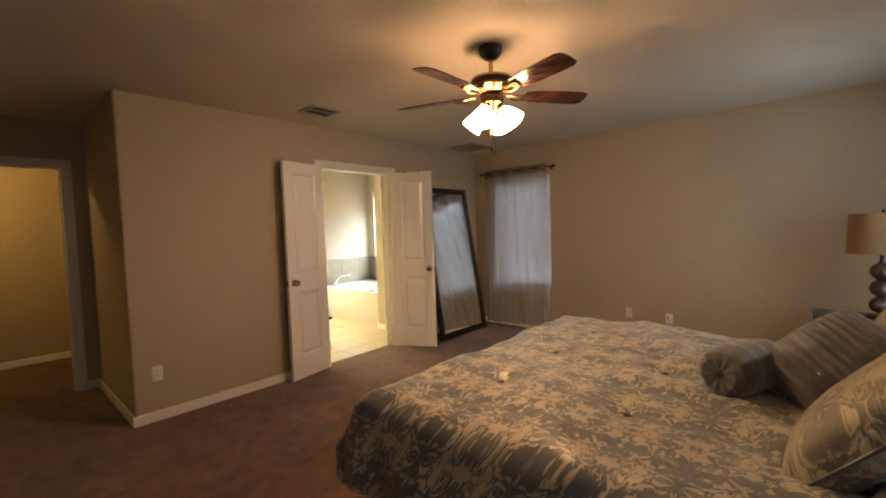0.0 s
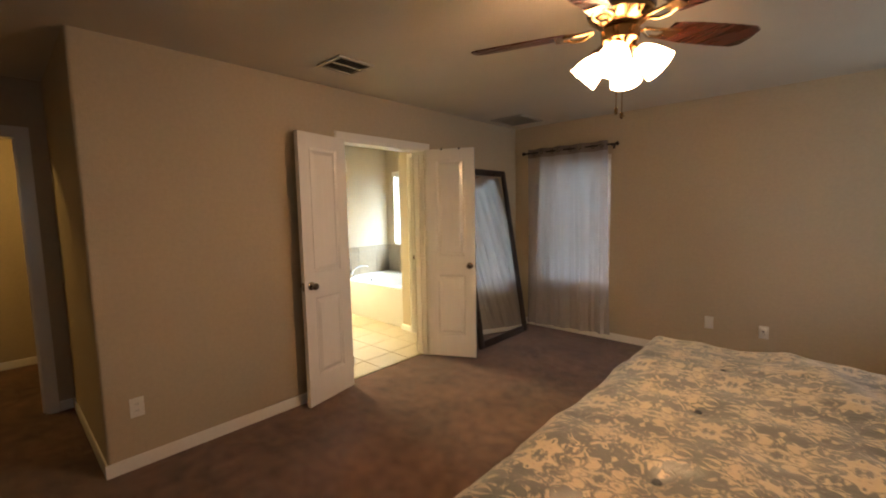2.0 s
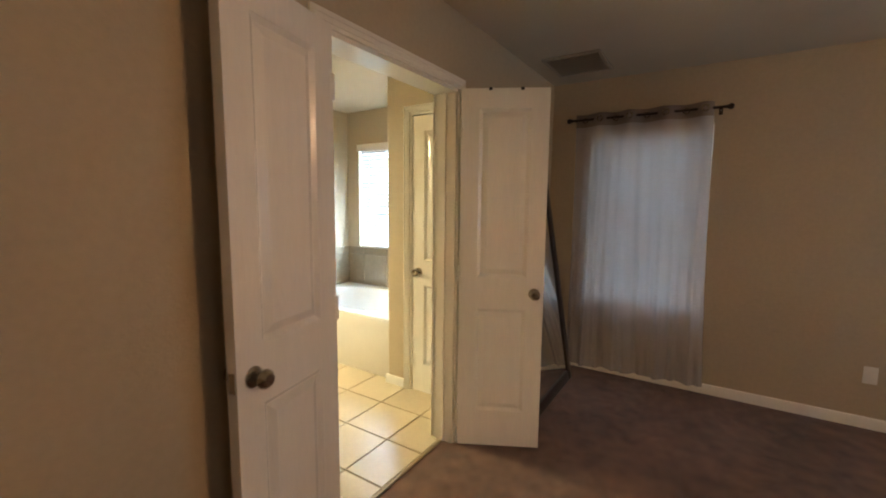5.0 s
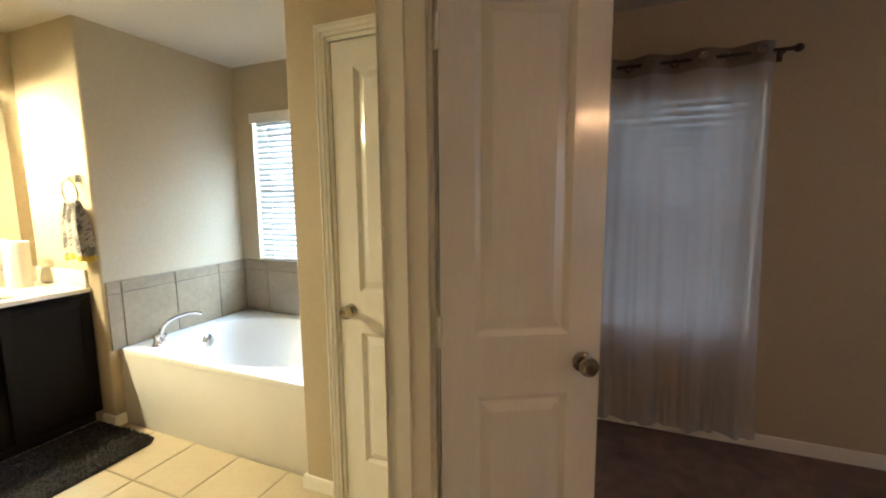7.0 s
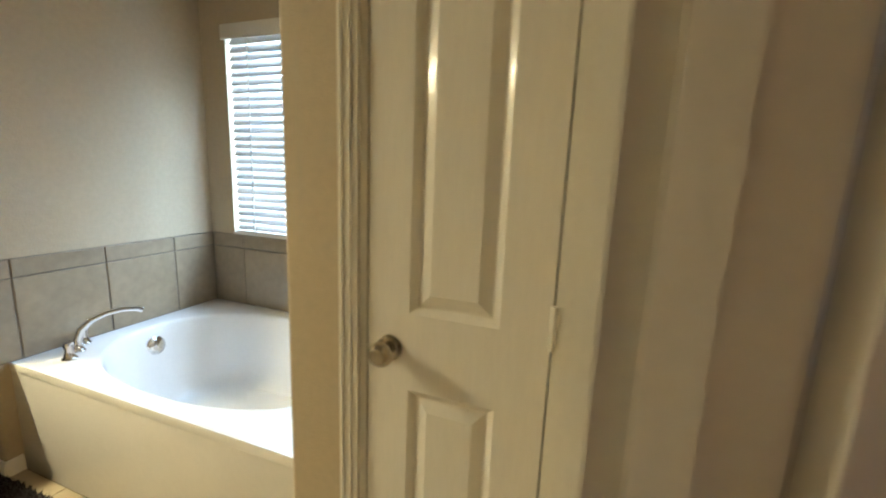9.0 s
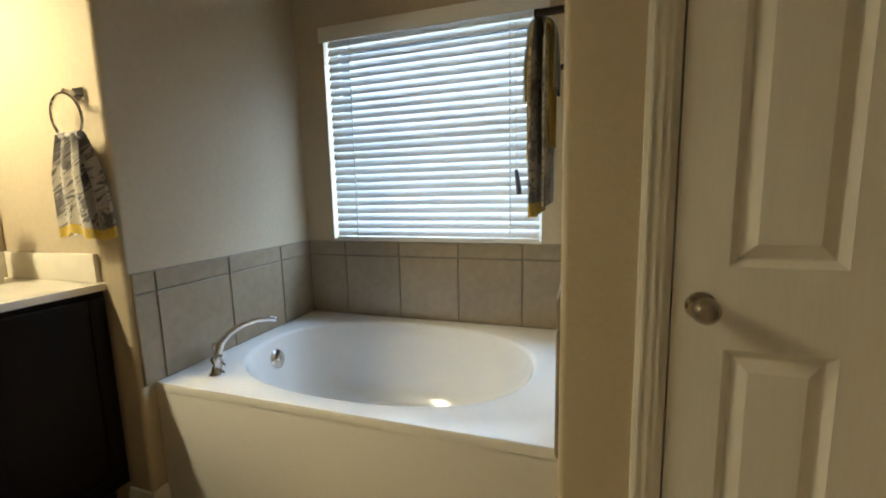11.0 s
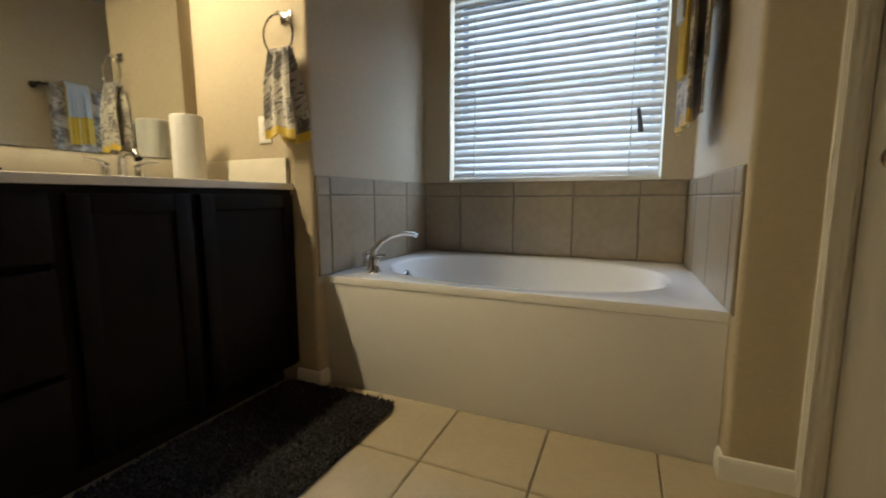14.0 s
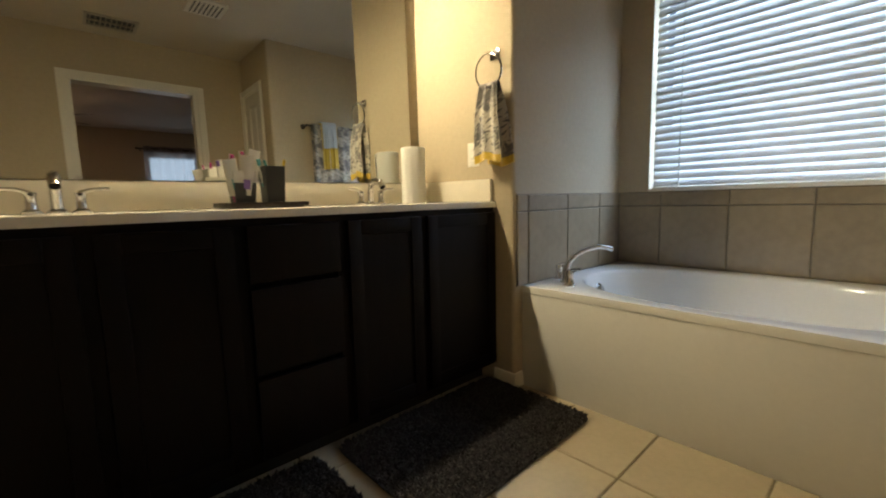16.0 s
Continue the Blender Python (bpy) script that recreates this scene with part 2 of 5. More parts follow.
# ---------------------------------------------------------------- mesh helpers
def link(name, bm, material, parent=None, label="", smooth=True, bevel=0.0):
    """One bmesh as one mesh object."""
    me = bpy.data.meshes.new(name)
    if bevel:
        bmesh.ops.bevel(bm, geom=[e for e in bm.edges if len(e.link_faces) == 2 and e.calc_face_angle(0) > 0.6], offset=bevel, segments=2,
                        profile=0.6, affect="EDGES", clamp_overlap=True)
    bmesh.ops.recalc_face_normals(bm, faces=bm.faces)
    bm.to_mesh(me)
    bm.free()
    me.materials.append(material)
    if smooth:
        me.polygons.foreach_set("use_smooth", [True] * len(me.polygons))
        me.set_sharp_from_angle(angle=radians(35))
    ob = new(name, me)
    if parent:
        ob.parent = parent
    if label:
        ob["label"] = label
    return ob


def part(name, bm, material, parent, label="", bevel=0.0, smooth=True):
    return link(name, bm, material, parent, label, smooth, bevel)


def empty(name, label, category, m=None, group="", kind=""):
    ob = new(name)
    ob.empty_display_size = 0.1
    if m is not None:
        ob.matrix_world = m
    return tagged(ob, label, category, group, kind)


def box(x0, x1, y0, y1, z0, z1, bm=None):
    bm = bm or bmesh.new()
    bmesh.ops.create_cube(bm, size=1, matrix=Matrix.LocRotScale(((x0 + x1) / 2, (y0 + y1) / 2, (z0 + z1) / 2), None,
                                                               (abs(x1 - x0), abs(y1 - y0), abs(z1 - z0))))
    return bm


def lathe(profile, seg=24, m=None, bm=None, close=True):
    """Turned shape round z from (radius, height) pairs."""
    bm = bm or bmesh.new()
    rings = []
    for r, z in profile:
        if r < 1e-5:
            rings.append([bm.verts.new((0, 0, z))])
        else:
            rings.append([bm.verts.new((r * math.cos(2 * math.pi * i / seg), r * math.sin(2 * math.pi * i / seg), z)) for i in range(seg)])
    for a, b in zip(rings, rings[1:]):
        for i in range(seg):
            j = (i + 1) % seg
            if len(a) == 1 and len(b) == 1:
                continue
            if len(a) == 1:
                bm.faces.new((a[0], b[j], b[i]))
            elif len(b) == 1:
                bm.faces.new((a[i], a[j], b[0]))
            else:
                bm.faces.new((a[i], a[j], b[j], b[i]))
    if m is not None:
        vs = [v for r in rings for v in r]
        bmesh.ops.transform(bm, matrix=m, verts=vs)
    return bm


def tube(points, radius, seg=10, bm=None, closed=False):
    """Round bar along points; radius may be a list."""
    bm = bm or bmesh.new()
    pts = [Vector(p) for p in points]
    n = len(pts)
    rad = radius if isinstance(radius, (list, tuple)) else [radius] * n
    rings, ref = [], None
    for i, p in enumerate(pts):
        a = pts[(i - 1) % n] if (i or closed) else p
        b = pts[(i + 1) % n] if (i < n - 1 or closed) else p
        d = (b - a).normalized()
        if ref is None:
            ref = d.orthogonal().normalized()
        ref = (ref - d * ref.dot(d)).normalized()
        side = d.cross(ref)
        rings.append([bm.verts.new(p + rad[i] * (math.cos(2 * math.pi * k / seg) * ref + math.sin(2 * math.pi * k / seg) * side)) for k in range(seg)])
    for i in range(n if closed else n - 1):
        a, b = rings[i], rings[(i + 1) % n]
        for k in range(seg):
            bm.faces.new((a[k], a[(k + 1) % seg], b[(k + 1) % seg], b[k]))
    if not closed:
        bm.faces.new(rings[0][::-1]), bm.faces.new(rings[-1])
    return bm


def sheet(nu, nv, f, thick=0.0):
    """Grid surface from f(u, v) with u and v from 0 to 1."""
    bm = bmesh.new()
    g = [[bm.verts.new(f(i / nu, j / nv)) for j in range(nv + 1)] for i in range(nu + 1)]
    for i in range(nu):
        for j in range(nv):
            bm.faces.new((g[i][j], g[i + 1][j], g[i + 1][j + 1], g[i][j + 1]))
    if thick:
        bmesh.ops.recalc_face_normals(bm, faces=bm.faces)
        bmesh.ops.solidify(bm, geom=bm.faces[:], thickness=thick)
    return bm


def prism(outline, z0, z1, bm=None):
    bm = bm or bmesh.new()
    a = [bm.verts.new((x, y, z0)) for x, y in outline]
    b = [bm.verts.new((x, y, z1)) for x, y in outline]
    n = len(a)
    bm.faces.new(a[::-1]), bm.faces.new(b)
    for i in range(n):
        bm.faces.new((a[i], a[(i + 1) % n], b[(i + 1) % n], b[i]))
    return bm


def frustum(x0, x1, z0, z1, y_base, y_top, inset, bm=None):
    """Raised panel lying in the x-z plane."""
    bm = bm or bmesh.new()
    a = [bm.verts.new((x, y_base, z)) for x, z in ((x0, z0), (x1, z0), (x1, z1), (x0, z1))]
    b = [bm.verts.new((x, y_top, z)) for x, z in ((x0 + inset, z0 + inset), (x1 - inset, z0 + inset), (x1 - inset, z1 - inset), (x0 + inset, z1 - inset))]
    bm.faces.new(b), bm.faces.new(a[::-1])
    for i in range(4):
        bm.faces.new((a[i], a[(i + 1) % 4], b[(i + 1) % 4], b[i]))
    return bm


def structure(name, bm, material, label, category, bevel=0.0, smooth=True):
    return tagged(link(name, bm, material, None, "", smooth, bevel), label, category, kind="structure")


# ---------------------------------------------------------------- plan
DW, DWB = -3.703, -3.845           # door wall: bedroom face, bathroom face
WIN = 5.055                        # bedroom window wall
BWIN = 4.90                      # bathroom window wall
H, HB = 2.44, 2.434              # ceilings
STUB = 3.85                       # fronts of the walls beside the tub
TL, TR = -6.05, -4.567           # tub recess
MW = -6.708                      # mirror wall
HEAD, SOUTH = 0.68, -0.5
RET, HALL = 0.855, -5.02          # return wall, wall with the hall opening
OP0, OP1 = 2.48, 3.43            # double-door opening
HO0, HO1 = -0.10, 0.705           # hall opening
T = 0.115

# ---------------------------------------------------------------- floors and ceilings
structure("floor_bedroom", box(-6.9, HEAD + T, SOUTH - T, WIN + T, -0.25, 0.0), CARPET, "brown cut-pile carpet with footmarks", "carpet")
bath_floor = structure("floor_bath", box(MW - 0.1, -3.775, RET + T, 4.0, -0.05, 0.003), GROUT_F, "grout bed under beige ceramic tiles", "floor")
structure("ceiling_bedroom", box(-6.9, HEAD + T, SOUTH - T, WIN + T, H + 0.004, H + 0.1), CEIL, "textured off-white bedroom ceiling", "ceiling")
structure("ceiling_bath", box(MW - 0.1, DWB, RET + T, BWIN + 0.004, HB, H), CEIL, "textured off-white bathroom ceiling", "ceiling")


def round_corner(cx, cy, r, a0, a1, n=6):
    return [(cx + r * math.cos(radians(a0 + (a1 - a0) * i / n)), cy + r * math.sin(radians(a0 + (a1 - a0) * i / n))) for i in range(n + 1)]


R = 0.018
# door wall with the double-door opening, bull-nosed at the free corner
structure("wall_door_south", prism([(DW, OP0), *round_corner(DW - R, RET + R, R, 0, -90), (DWB, RET), (DWB, OP0)], 0, H + 0.004), PAINT,
          "tan painted wall beside the double doors", "wall")
structure("wall_door_north", box(DWB, DW, OP1, WIN + T, 0, H + 0.004), PAINT, "tan painted wall behind the leaning mirror", "wall")
structure("wall_door_lintel", box(DWB, DW, OP0, OP1, 2.05, H + 0.004), PAINT, "tan painted wall over the double doors", "wall")
structure("wall_return", box(HALL, DWB, RET, RET + T, 0, H + 0.004), PAINT, "tan painted wall leading to the hall opening", "wall")
# hall opening
structure("wall_hall_north", box(HALL - T, HALL, HO1, RET, 0, H + 0.004), PAINT, "narrow tan wall beside the hall opening", "wall")
structure("wall_hall_south", box(HALL - T, HALL, SOUTH, HO0, 0, H + 0.004), PAINT, "tan wall beside the hall opening", "wall")
structure("wall_hall_lintel", box(HALL - T, HALL, HO0, HO1, 2.05, H + 0.004), PAINT, "tan wall over the hall opening", "wall")
structure("wall_hall_far", box(-6.60 - T, -6.60, SOUTH, RET + T, 0, H + 0.004), PAINT, "tan hall wall under warm lamplight", "wall")
structure("wall_hall_side", box(-6.60, HALL - T, RET, RET + T, 0, H + 0.004), PAINT, "tan hall side wall", "wall")


def wall_with_window(name, axis, a0, a1, face, back, w0, w1, s, t, label):
    """A wall along x or y, with one window opening."""
    bm = bmesh.new()
    for p0, p1, z0, z1 in ((a0, w0, 0, H + 0.004), (w1, a1, 0, H + 0.004), (w0, w1, 0, s), (w0, w1, t, H + 0.004)):
        if axis == "x":
            box(p0, p1, face, back, z0, z1, bm)
        else:
            box(face, back, p0, p1, z0, z1, bm)
    return structure(name, bm, PAINT, label, "wall")


BW0, BW1, BWS, BWT = -3.37, -2.51, 0.60, 2.03     # bedroom window
TW0, TW1, TWS, TWT = -5.872, -4.705, 0.922, 2.03   # bathroom window
HW0, HW1, NW0, NW1, HWS, HWT = 3.60, 4.40, 0.25, 1.05, 0.62, 2.03   # windows either side of the bed head; the near one (NW) is unseen, added for light
wall_with_window("wall_window", "x", DW, HEAD + T, WIN, WIN + T, BW0, BW1, BWS, BWT, "tan painted outer wall with a curtained window")
wall_with_window("wall_head_north", "y", 2.4, WIN, HEAD, HEAD + T, HW0, HW1, HWS, HWT, "tan painted wall at the head of the bed, curtained window")
wall_with_window("wall_head_south", "y", SOUTH, 2.4, HEAD, HEAD + T, NW0, NW1, HWS, HWT, "tan painted wall at the head of the bed")
structure("wall_south", box(-6.60 - T, HEAD + T, SOUTH - T, SOUTH, 0, H + 0.004), PAINT, "plain tan bedroom wall", "wall")
wall_with_window("wall_bath_window", "x", TL, TR, BWIN, BWIN + T, TW0, TW1, TWS, TWT, "tan wall over the tub with a blind window")
# bathroom walls
structure("wall_tub_left", prism([(MW, STUB), *round_corner(TL - R, STUB + R, R, -90, 0), (TL, BWIN + T), (MW, BWIN + T)], 0, H), PAINT,
          "tan wall between vanity and tub", "wall")
structure("wall_mirror", prism([(MW, STUB + 0.1), (MW, RET + T), (MW - 0.2, RET + T), (MW - 0.2, STUB + 0.1)], 0, H), PAINT, "tan wall behind the vanity mirror", "wall")
SD0, SD1 = -4.330, -3.915          # closet door opening
structure("wall_closet", prism([(SD0 - 0.02, STUB), (SD0 - 0.02, STUB + T), (TR + T, STUB + T), (TR + T, BWIN + T), (TR, BWIN + T),
                                *round_corner(TR + R, STUB + R, R, 180, 270)], 0, H), PAINT, "tan wall between tub and closet door", "wall")
structure("wall_closet_lintel", box(SD0 - 0.02, DWB, STUB, STUB + T, 2.066, H), PAINT, "tan wall over the closet door", "wall")
structure("wall_closet_jamb", box(SD1 + 0.02, DWB, STUB, STUB + T, 0, 2.066), PAINT, "narrow tan wall beside the closet door", "wall")
structure("wall_closet_back", box(TR + T, DWB, BWIN, BWIN + T, 0, H), PAINT, "back wall of the linen closet", "wall")


# ---------------------------------------------------------------- trim
def baseboard(name, x0, y0, x1, y1, nx, ny, label="white painted baseboard along the wall"):
    """Moulded baseboard from one point to the other; (nx, ny) is the way it faces."""
    bm = bmesh.new()
    prof = ((0, -0.01), (0.013, -0.01), (0.013, 0.050), (0.010, 0.060), (0.010, 0.066), (0.006, 0.074), (0, 0.076))
    a = [bm.verts.new((x0 + nx * d, y0 + ny * d, z)) for d, z in prof]
    b = [bm.verts.new((x1 + nx * d, y1 + ny * d, z)) for d, z in prof]
    for i in range(len(prof)):
        j = (i + 1) % len(prof)
        bm.faces.new((a[i], a[j], b[j], b[i]))
    bm.faces.new(a), bm.faces.new(b[::-1])
    return structure(name, bm, TRIM, label, "baseboard")


baseboard("baseboard_door_south", DW, RET - 0.013, DW, OP0 - 0.06, 1, 0)
baseboard("baseboard_door_north", DW, OP1 + 0.06, DW, WIN, 1, 0)
baseboard("baseboard_return", HALL, RET, DW, RET, 0, -1)
baseboard("baseboard_window", DW + 0.013, WIN, HEAD, WIN, 0, -1)
baseboard("baseboard_hall", -6.60, SOUTH, -6.60, RET, 1, 0)
baseboard("baseboard_hall_jamb", HALL, HO1 + 0.06, HALL, RET - 0.013, 1, 0)
baseboard("baseboard_head", HEAD, SOUTH, HEAD, WIN - 0.013, -1, 0)
baseboard("baseboard_south", HALL, SOUTH, HEAD, SOUTH, 0, 1)
baseboard("baseboard_closet", TR - 0.013, STUB, SD0 - 0.071, STUB, 0, -1)
baseboard("baseboard_tub_right", TR, STUB, TR, 3.906, -1, 0)
baseboard("baseboard_stub", -6.165, STUB, TL + 0.013, STUB, 0, -1)
baseboard("baseboard_stub_side", TL, STUB, TL, 3.906, 1, 0)
baseboard("baseboard_bath_door", DWB, RET + T, DWB, OP0 - 0.06, -1, 0)
baseboard("baseboard_bath_door_north", DWB, OP1 + 0.06, DWB, STUB, -1, 0)


def casing(name, axis, a0, a1, top, face, out, jamb_to, label, category="door frame", w=0.058):
    """Moulded casing round an opening and the jamb through the wall. out: +1 or -1, the way the face looks."""
    bm = bmesh.new()

    def bar(p0, p1, q0, q1, d0, d1):
        lo, hi = sorted((face + out * d0, face + out * d1))
        if axis == "y":
            box(lo, hi, p0, p1, q0, q1, bm)
        else:
            box(p0, p1, lo, hi, q0, q1, bm)

    for s, e in ((a0, -1), (a1, 1)):
        bar(*sorted((s, s + e * w)), 0, top + w, 0, 0.012)
        bar(*sorted((s + e * 0.016, s + e * (w - 0.004))), 0, top + w - 0.004, 0.012, 0.016)
        bar(*sorted((s + e * 0.036, s + e * (w - 0.008))), 0, top + w - 0.008, 0.016, 0.020)
    bar(a0, a1, top, top + w, 0, 0.012)
    bar(a0 - 0.016, a1 + 0.016, top + 0.016, top + w - 0.004, 0.012, 0.016)
    bar(a0 - 0.036, a1 + 0.036, top + 0.036, top + w - 0.008, 0.016, 0.020)
    depth = (jamb_to - face) * out
    for s, e in ((a0, 1), (a1, -1)):
        bar(*sorted((s, s + e * 0.018)), 0, top, depth, -0.0005)
        bar(*sorted((s + e * 0.018, s + e * 0.030)), 0, top - 0.018, depth * 0.75, depth * 0.42)
    bar(a0 + 0.018, a1 - 0.018, top - 0.018, top, depth, -0.0005)
    return structure(name, bm, TRIM, label, category)


casing("trim_double_door", "y", OP0, OP1, 2.05, DW, 1, DWB, "white moulded casing round the double doors")
casing("trim_double_door_bath", "y", OP0, OP1, 2.05, DWB, -1, DWB + 0.002, "white moulded casing on the bathroom side")
casing("trim_hall", "y", HO0, HO1, 2.05, HALL, 1, HALL - T, "white moulded casing round the hall opening")
casing("trim_closet", "x", SD0 - 0.020, SD1 + 0.020, 2.066, STUB, -1, STUB + T, "white moulded casing round the closet door", w=0.050)
structure("threshold", box(-3.785, -3.765, OP0 + 0.03, OP1 - 0.03, 0.0, 0.009), mat("threshold_metal", (0.35, 0.28, 0.18), 0.4, metal=0.8), "narrow strip between carpet and tile", "threshold", 0.003)


# ---------------------------------------------------------------- doors
def knob_set(parent, x, z, thick, sides=(1, -1)):
    for s in sides:
        m = pose(x, s * thick / 2, z, -90 * s)
        k = part("knob", lathe([(0, 0.062), (0.018, 0.060), (0.027, 0.050), (0.029, 0.040), (0.023, 0.029), (0.012, 0.024), (0.011, 0.008)], 20, m), NICKEL,
                 parent, "satin nickel round knob")
        part("rosette", lathe([(0.011, 0.011), (0.024, 0.009), (0.031, 0.004), (0.032, 0.0), (0, 0)], 20, m), NICKEL, k)


def panel_door(name, label, w, h, thick, knob_x, m, panels, stile, hinge_x, hinge_side, hinges=(0.2, 1.02, 1.82)):
    """Two-panel moulded door; x runs along the leaf, its foot at z = 0."""
    d = empty(name, label, "door", m)
    core = thick / 2 - 0.012
    bm = box(0, w, -core, core, 0, h)
    for s in (-1, 1):
        y0, y1 = sorted((s * core, s * thick / 2))
        box(0, stile, y0, y1, 0, h, bm), box(w - stile, w, y0, y1, 0, h, bm)
        zs = [0] + [z for p in panels for z in p] + [h]
        for a, b in zip(zs[::2], zs[1::2]):
            box(stile, w - stile, y0, y1, a, b, bm)
    part("leaf", bm, DOORW, d)
    for z0, z1 in panels:
        for s in (-1, 1):
            # sloped sticking, then the raised field
            fr = bmesh.new()
            o = [(stile, z0), (w - stile, z0), (w - stile, z1), (stile, z1)]
            i = [(stile + 0.016, z0 + 0.016), (w - stile - 0.016, z0 + 0.016), (w - stile - 0.016, z1 - 0.016), (stile + 0.016, z1 - 0.016)]
            ov = [fr.verts.new((x, s * (thick / 2 - 0.001), z)) for x, z in o]
            iv = [fr.verts.new((x, s * (core + 0.0005), z)) for x, z in i]
            for k in range(4):
                fr.faces.new((ov[k], ov[(k + 1) % 4], iv[(k + 1) % 4], iv[k]))
            part("panel_moulding", fr, DOORW, d, smooth=False)
            part("panel", frustum(stile + 0.020, w - stile - 0.020, z0 + 0.020, z1 - 0.020, s * core, s * (thick / 2 - 0.001), 0.028), DOORW, d, smooth=False)
    knob_set(d, knob_x, 0.912, thick)
    part("latch_plate", box(-0.0012 if knob_x < w / 2 else w, 0 if knob_x < w / 2 else w + 0.0012, -0.011, 0.011, 0.882, 0.942), NICKEL, d)
    for z in hinges:
        bm = tube([(hinge_x, hinge_side * (thick / 2 + 0.004), z - 0.045), (hinge_x, hinge_side * (thick / 2 + 0.004), z + 0.045)], 0.006, 8)
        box(hinge_x - 0.012, hinge_x + 0.012, hinge_side * thick / 2 - 0.001, hinge_side * thick / 2 + 0.002, z - 0.045, z + 0.045, bm)
        part("hinge", bm, TRIM, d, "painted-over hinge")
    return d


LEAF_PANELS = ((0.213, 0.818), (1.0, 1.925))
LW = 0.472
a_left = math.degrees(math.atan2(2.012 - 2.482, -3.572 + 3.677))
panel_door("door_left", "white two-panel door standing open against the wall", LW, 2.03, 0.035, LW - 0.06,
           pose(-3.677, 2.482, 0.015, 0, 0, a_left), LEAF_PANELS, 0.098, 0.002, 1)
a_right = math.degrees(math.atan2(3.640 - 3.428, -3.276 + 3.676))
rd = panel_door("door_right", "white two-panel door standing open into the bedroom", 0.472, 2.03, 0.035, 0.472 - 0.052,
                pose(-3.676, 3.428, 0.015, 0, 0, a_right), LEAF_PANELS, 0.098, 0.0, -1)
panel_door("door_closet", "closed white two-panel linen closet door", SD1 - SD0 - 0.004, 2.03, 0.035, 0.056,
           pose(SD0 + 0.002, STUB + 0.0185, 0.012), LEAF_PANELS, 0.104, SD1 - SD0 - 0.002, -1)


def door_hook(x):
    m = rd.matrix_world
    h = empty("over_door_hook", "small black hook bracket over the door top", "hook", m @ pose(x, 0, 2.03), group="hooks over the door")
    bm = box(-0.009, 0.009, -0.020, 0.020, 0.0005, 0.004)
    box(-0.009, 0.009, -0.021, -0.018, -0.012, 0.004, bm), box(-0.009, 0.009, 0.018, 0.021, -0.05, 0.004, bm)
    part("strap", bm, BLACK, h, bevel=0.001)
    part("hook", tube([(0, 0.021, -0.03), (0, 0.035, -0.05), (0, 0.05, -0.05), (0, 0.055, -0.035)], 0.004, 8), BLACK, h)


door_hook(0.155), door_hook(0.325)


# ---------------------------------------------------------------- windows
def window(name, axis, a0, a1, s, t, face, depth, label):
    """Vinyl single-hung window set back in its opening."""
    w = tagged(new(name), label, "window", kind="structure")

    def bx(p0, p1, d0, d1, z0, z1, bm=None):
        lo, hi = sorted((face + depth * d0, face + depth * d1))
        return box(p0, p1, lo, hi, z0, z1, bm) if axis == "x" else box(lo, hi, p0, p1, z0, z1, bm)

    bm = bx(a0, a0 + 0.04, 0.72, 0.98, s, t)
    bx(a1 - 0.04, a1, 0.72, 0.98, s, t, bm), bx(a0 + 0.04, a1 - 0.04, 0.72, 0.98, s, s + 0.04, bm), bx(a0 + 0.04, a1 - 0.04, 0.72, 0.98, t - 0.04, t, bm)
    mid = (s + t) / 2
    bx(a0 + 0.04, a1 - 0.04, 0.74, 0.96, mid - 0.02, mid + 0.02, bm)
    part("window_frame", bm, WPLAST, w)
    for z0, z1 in ((s + 0.04, mid - 0.02), (mid + 0.02, t - 0.04)):
        p = part("pane", bx(a0 + 0.04, a1 - 0.04, 0.83, 0.86, z0, z1), GLASS, w)
        p.visible_shadow = False
    part("window_sill", bx(a0, a1, -0.06, 0.72, s - 0.002, s + 0.012), TRIM, w)
    return w


window("window_1", "x", BW0, BW1, BWS, BWT, WIN, T, "white vinyl window behind blind and sheer curtain")
window("window_2", "x", TW0, TW1, TWS, TWT, BWIN, T, "white vinyl window over the tub")
window("window_3", "y", HW0, HW1, HWS, HWT, HEAD, T, "white vinyl window behind a sheer curtain")
# unseen window, added as the opening for the cool fill lamp
window("window_4", "y", NW0, NW1, HWS, HWT, HEAD, T, "unseen white vinyl window added beside the bed for cool fill light")


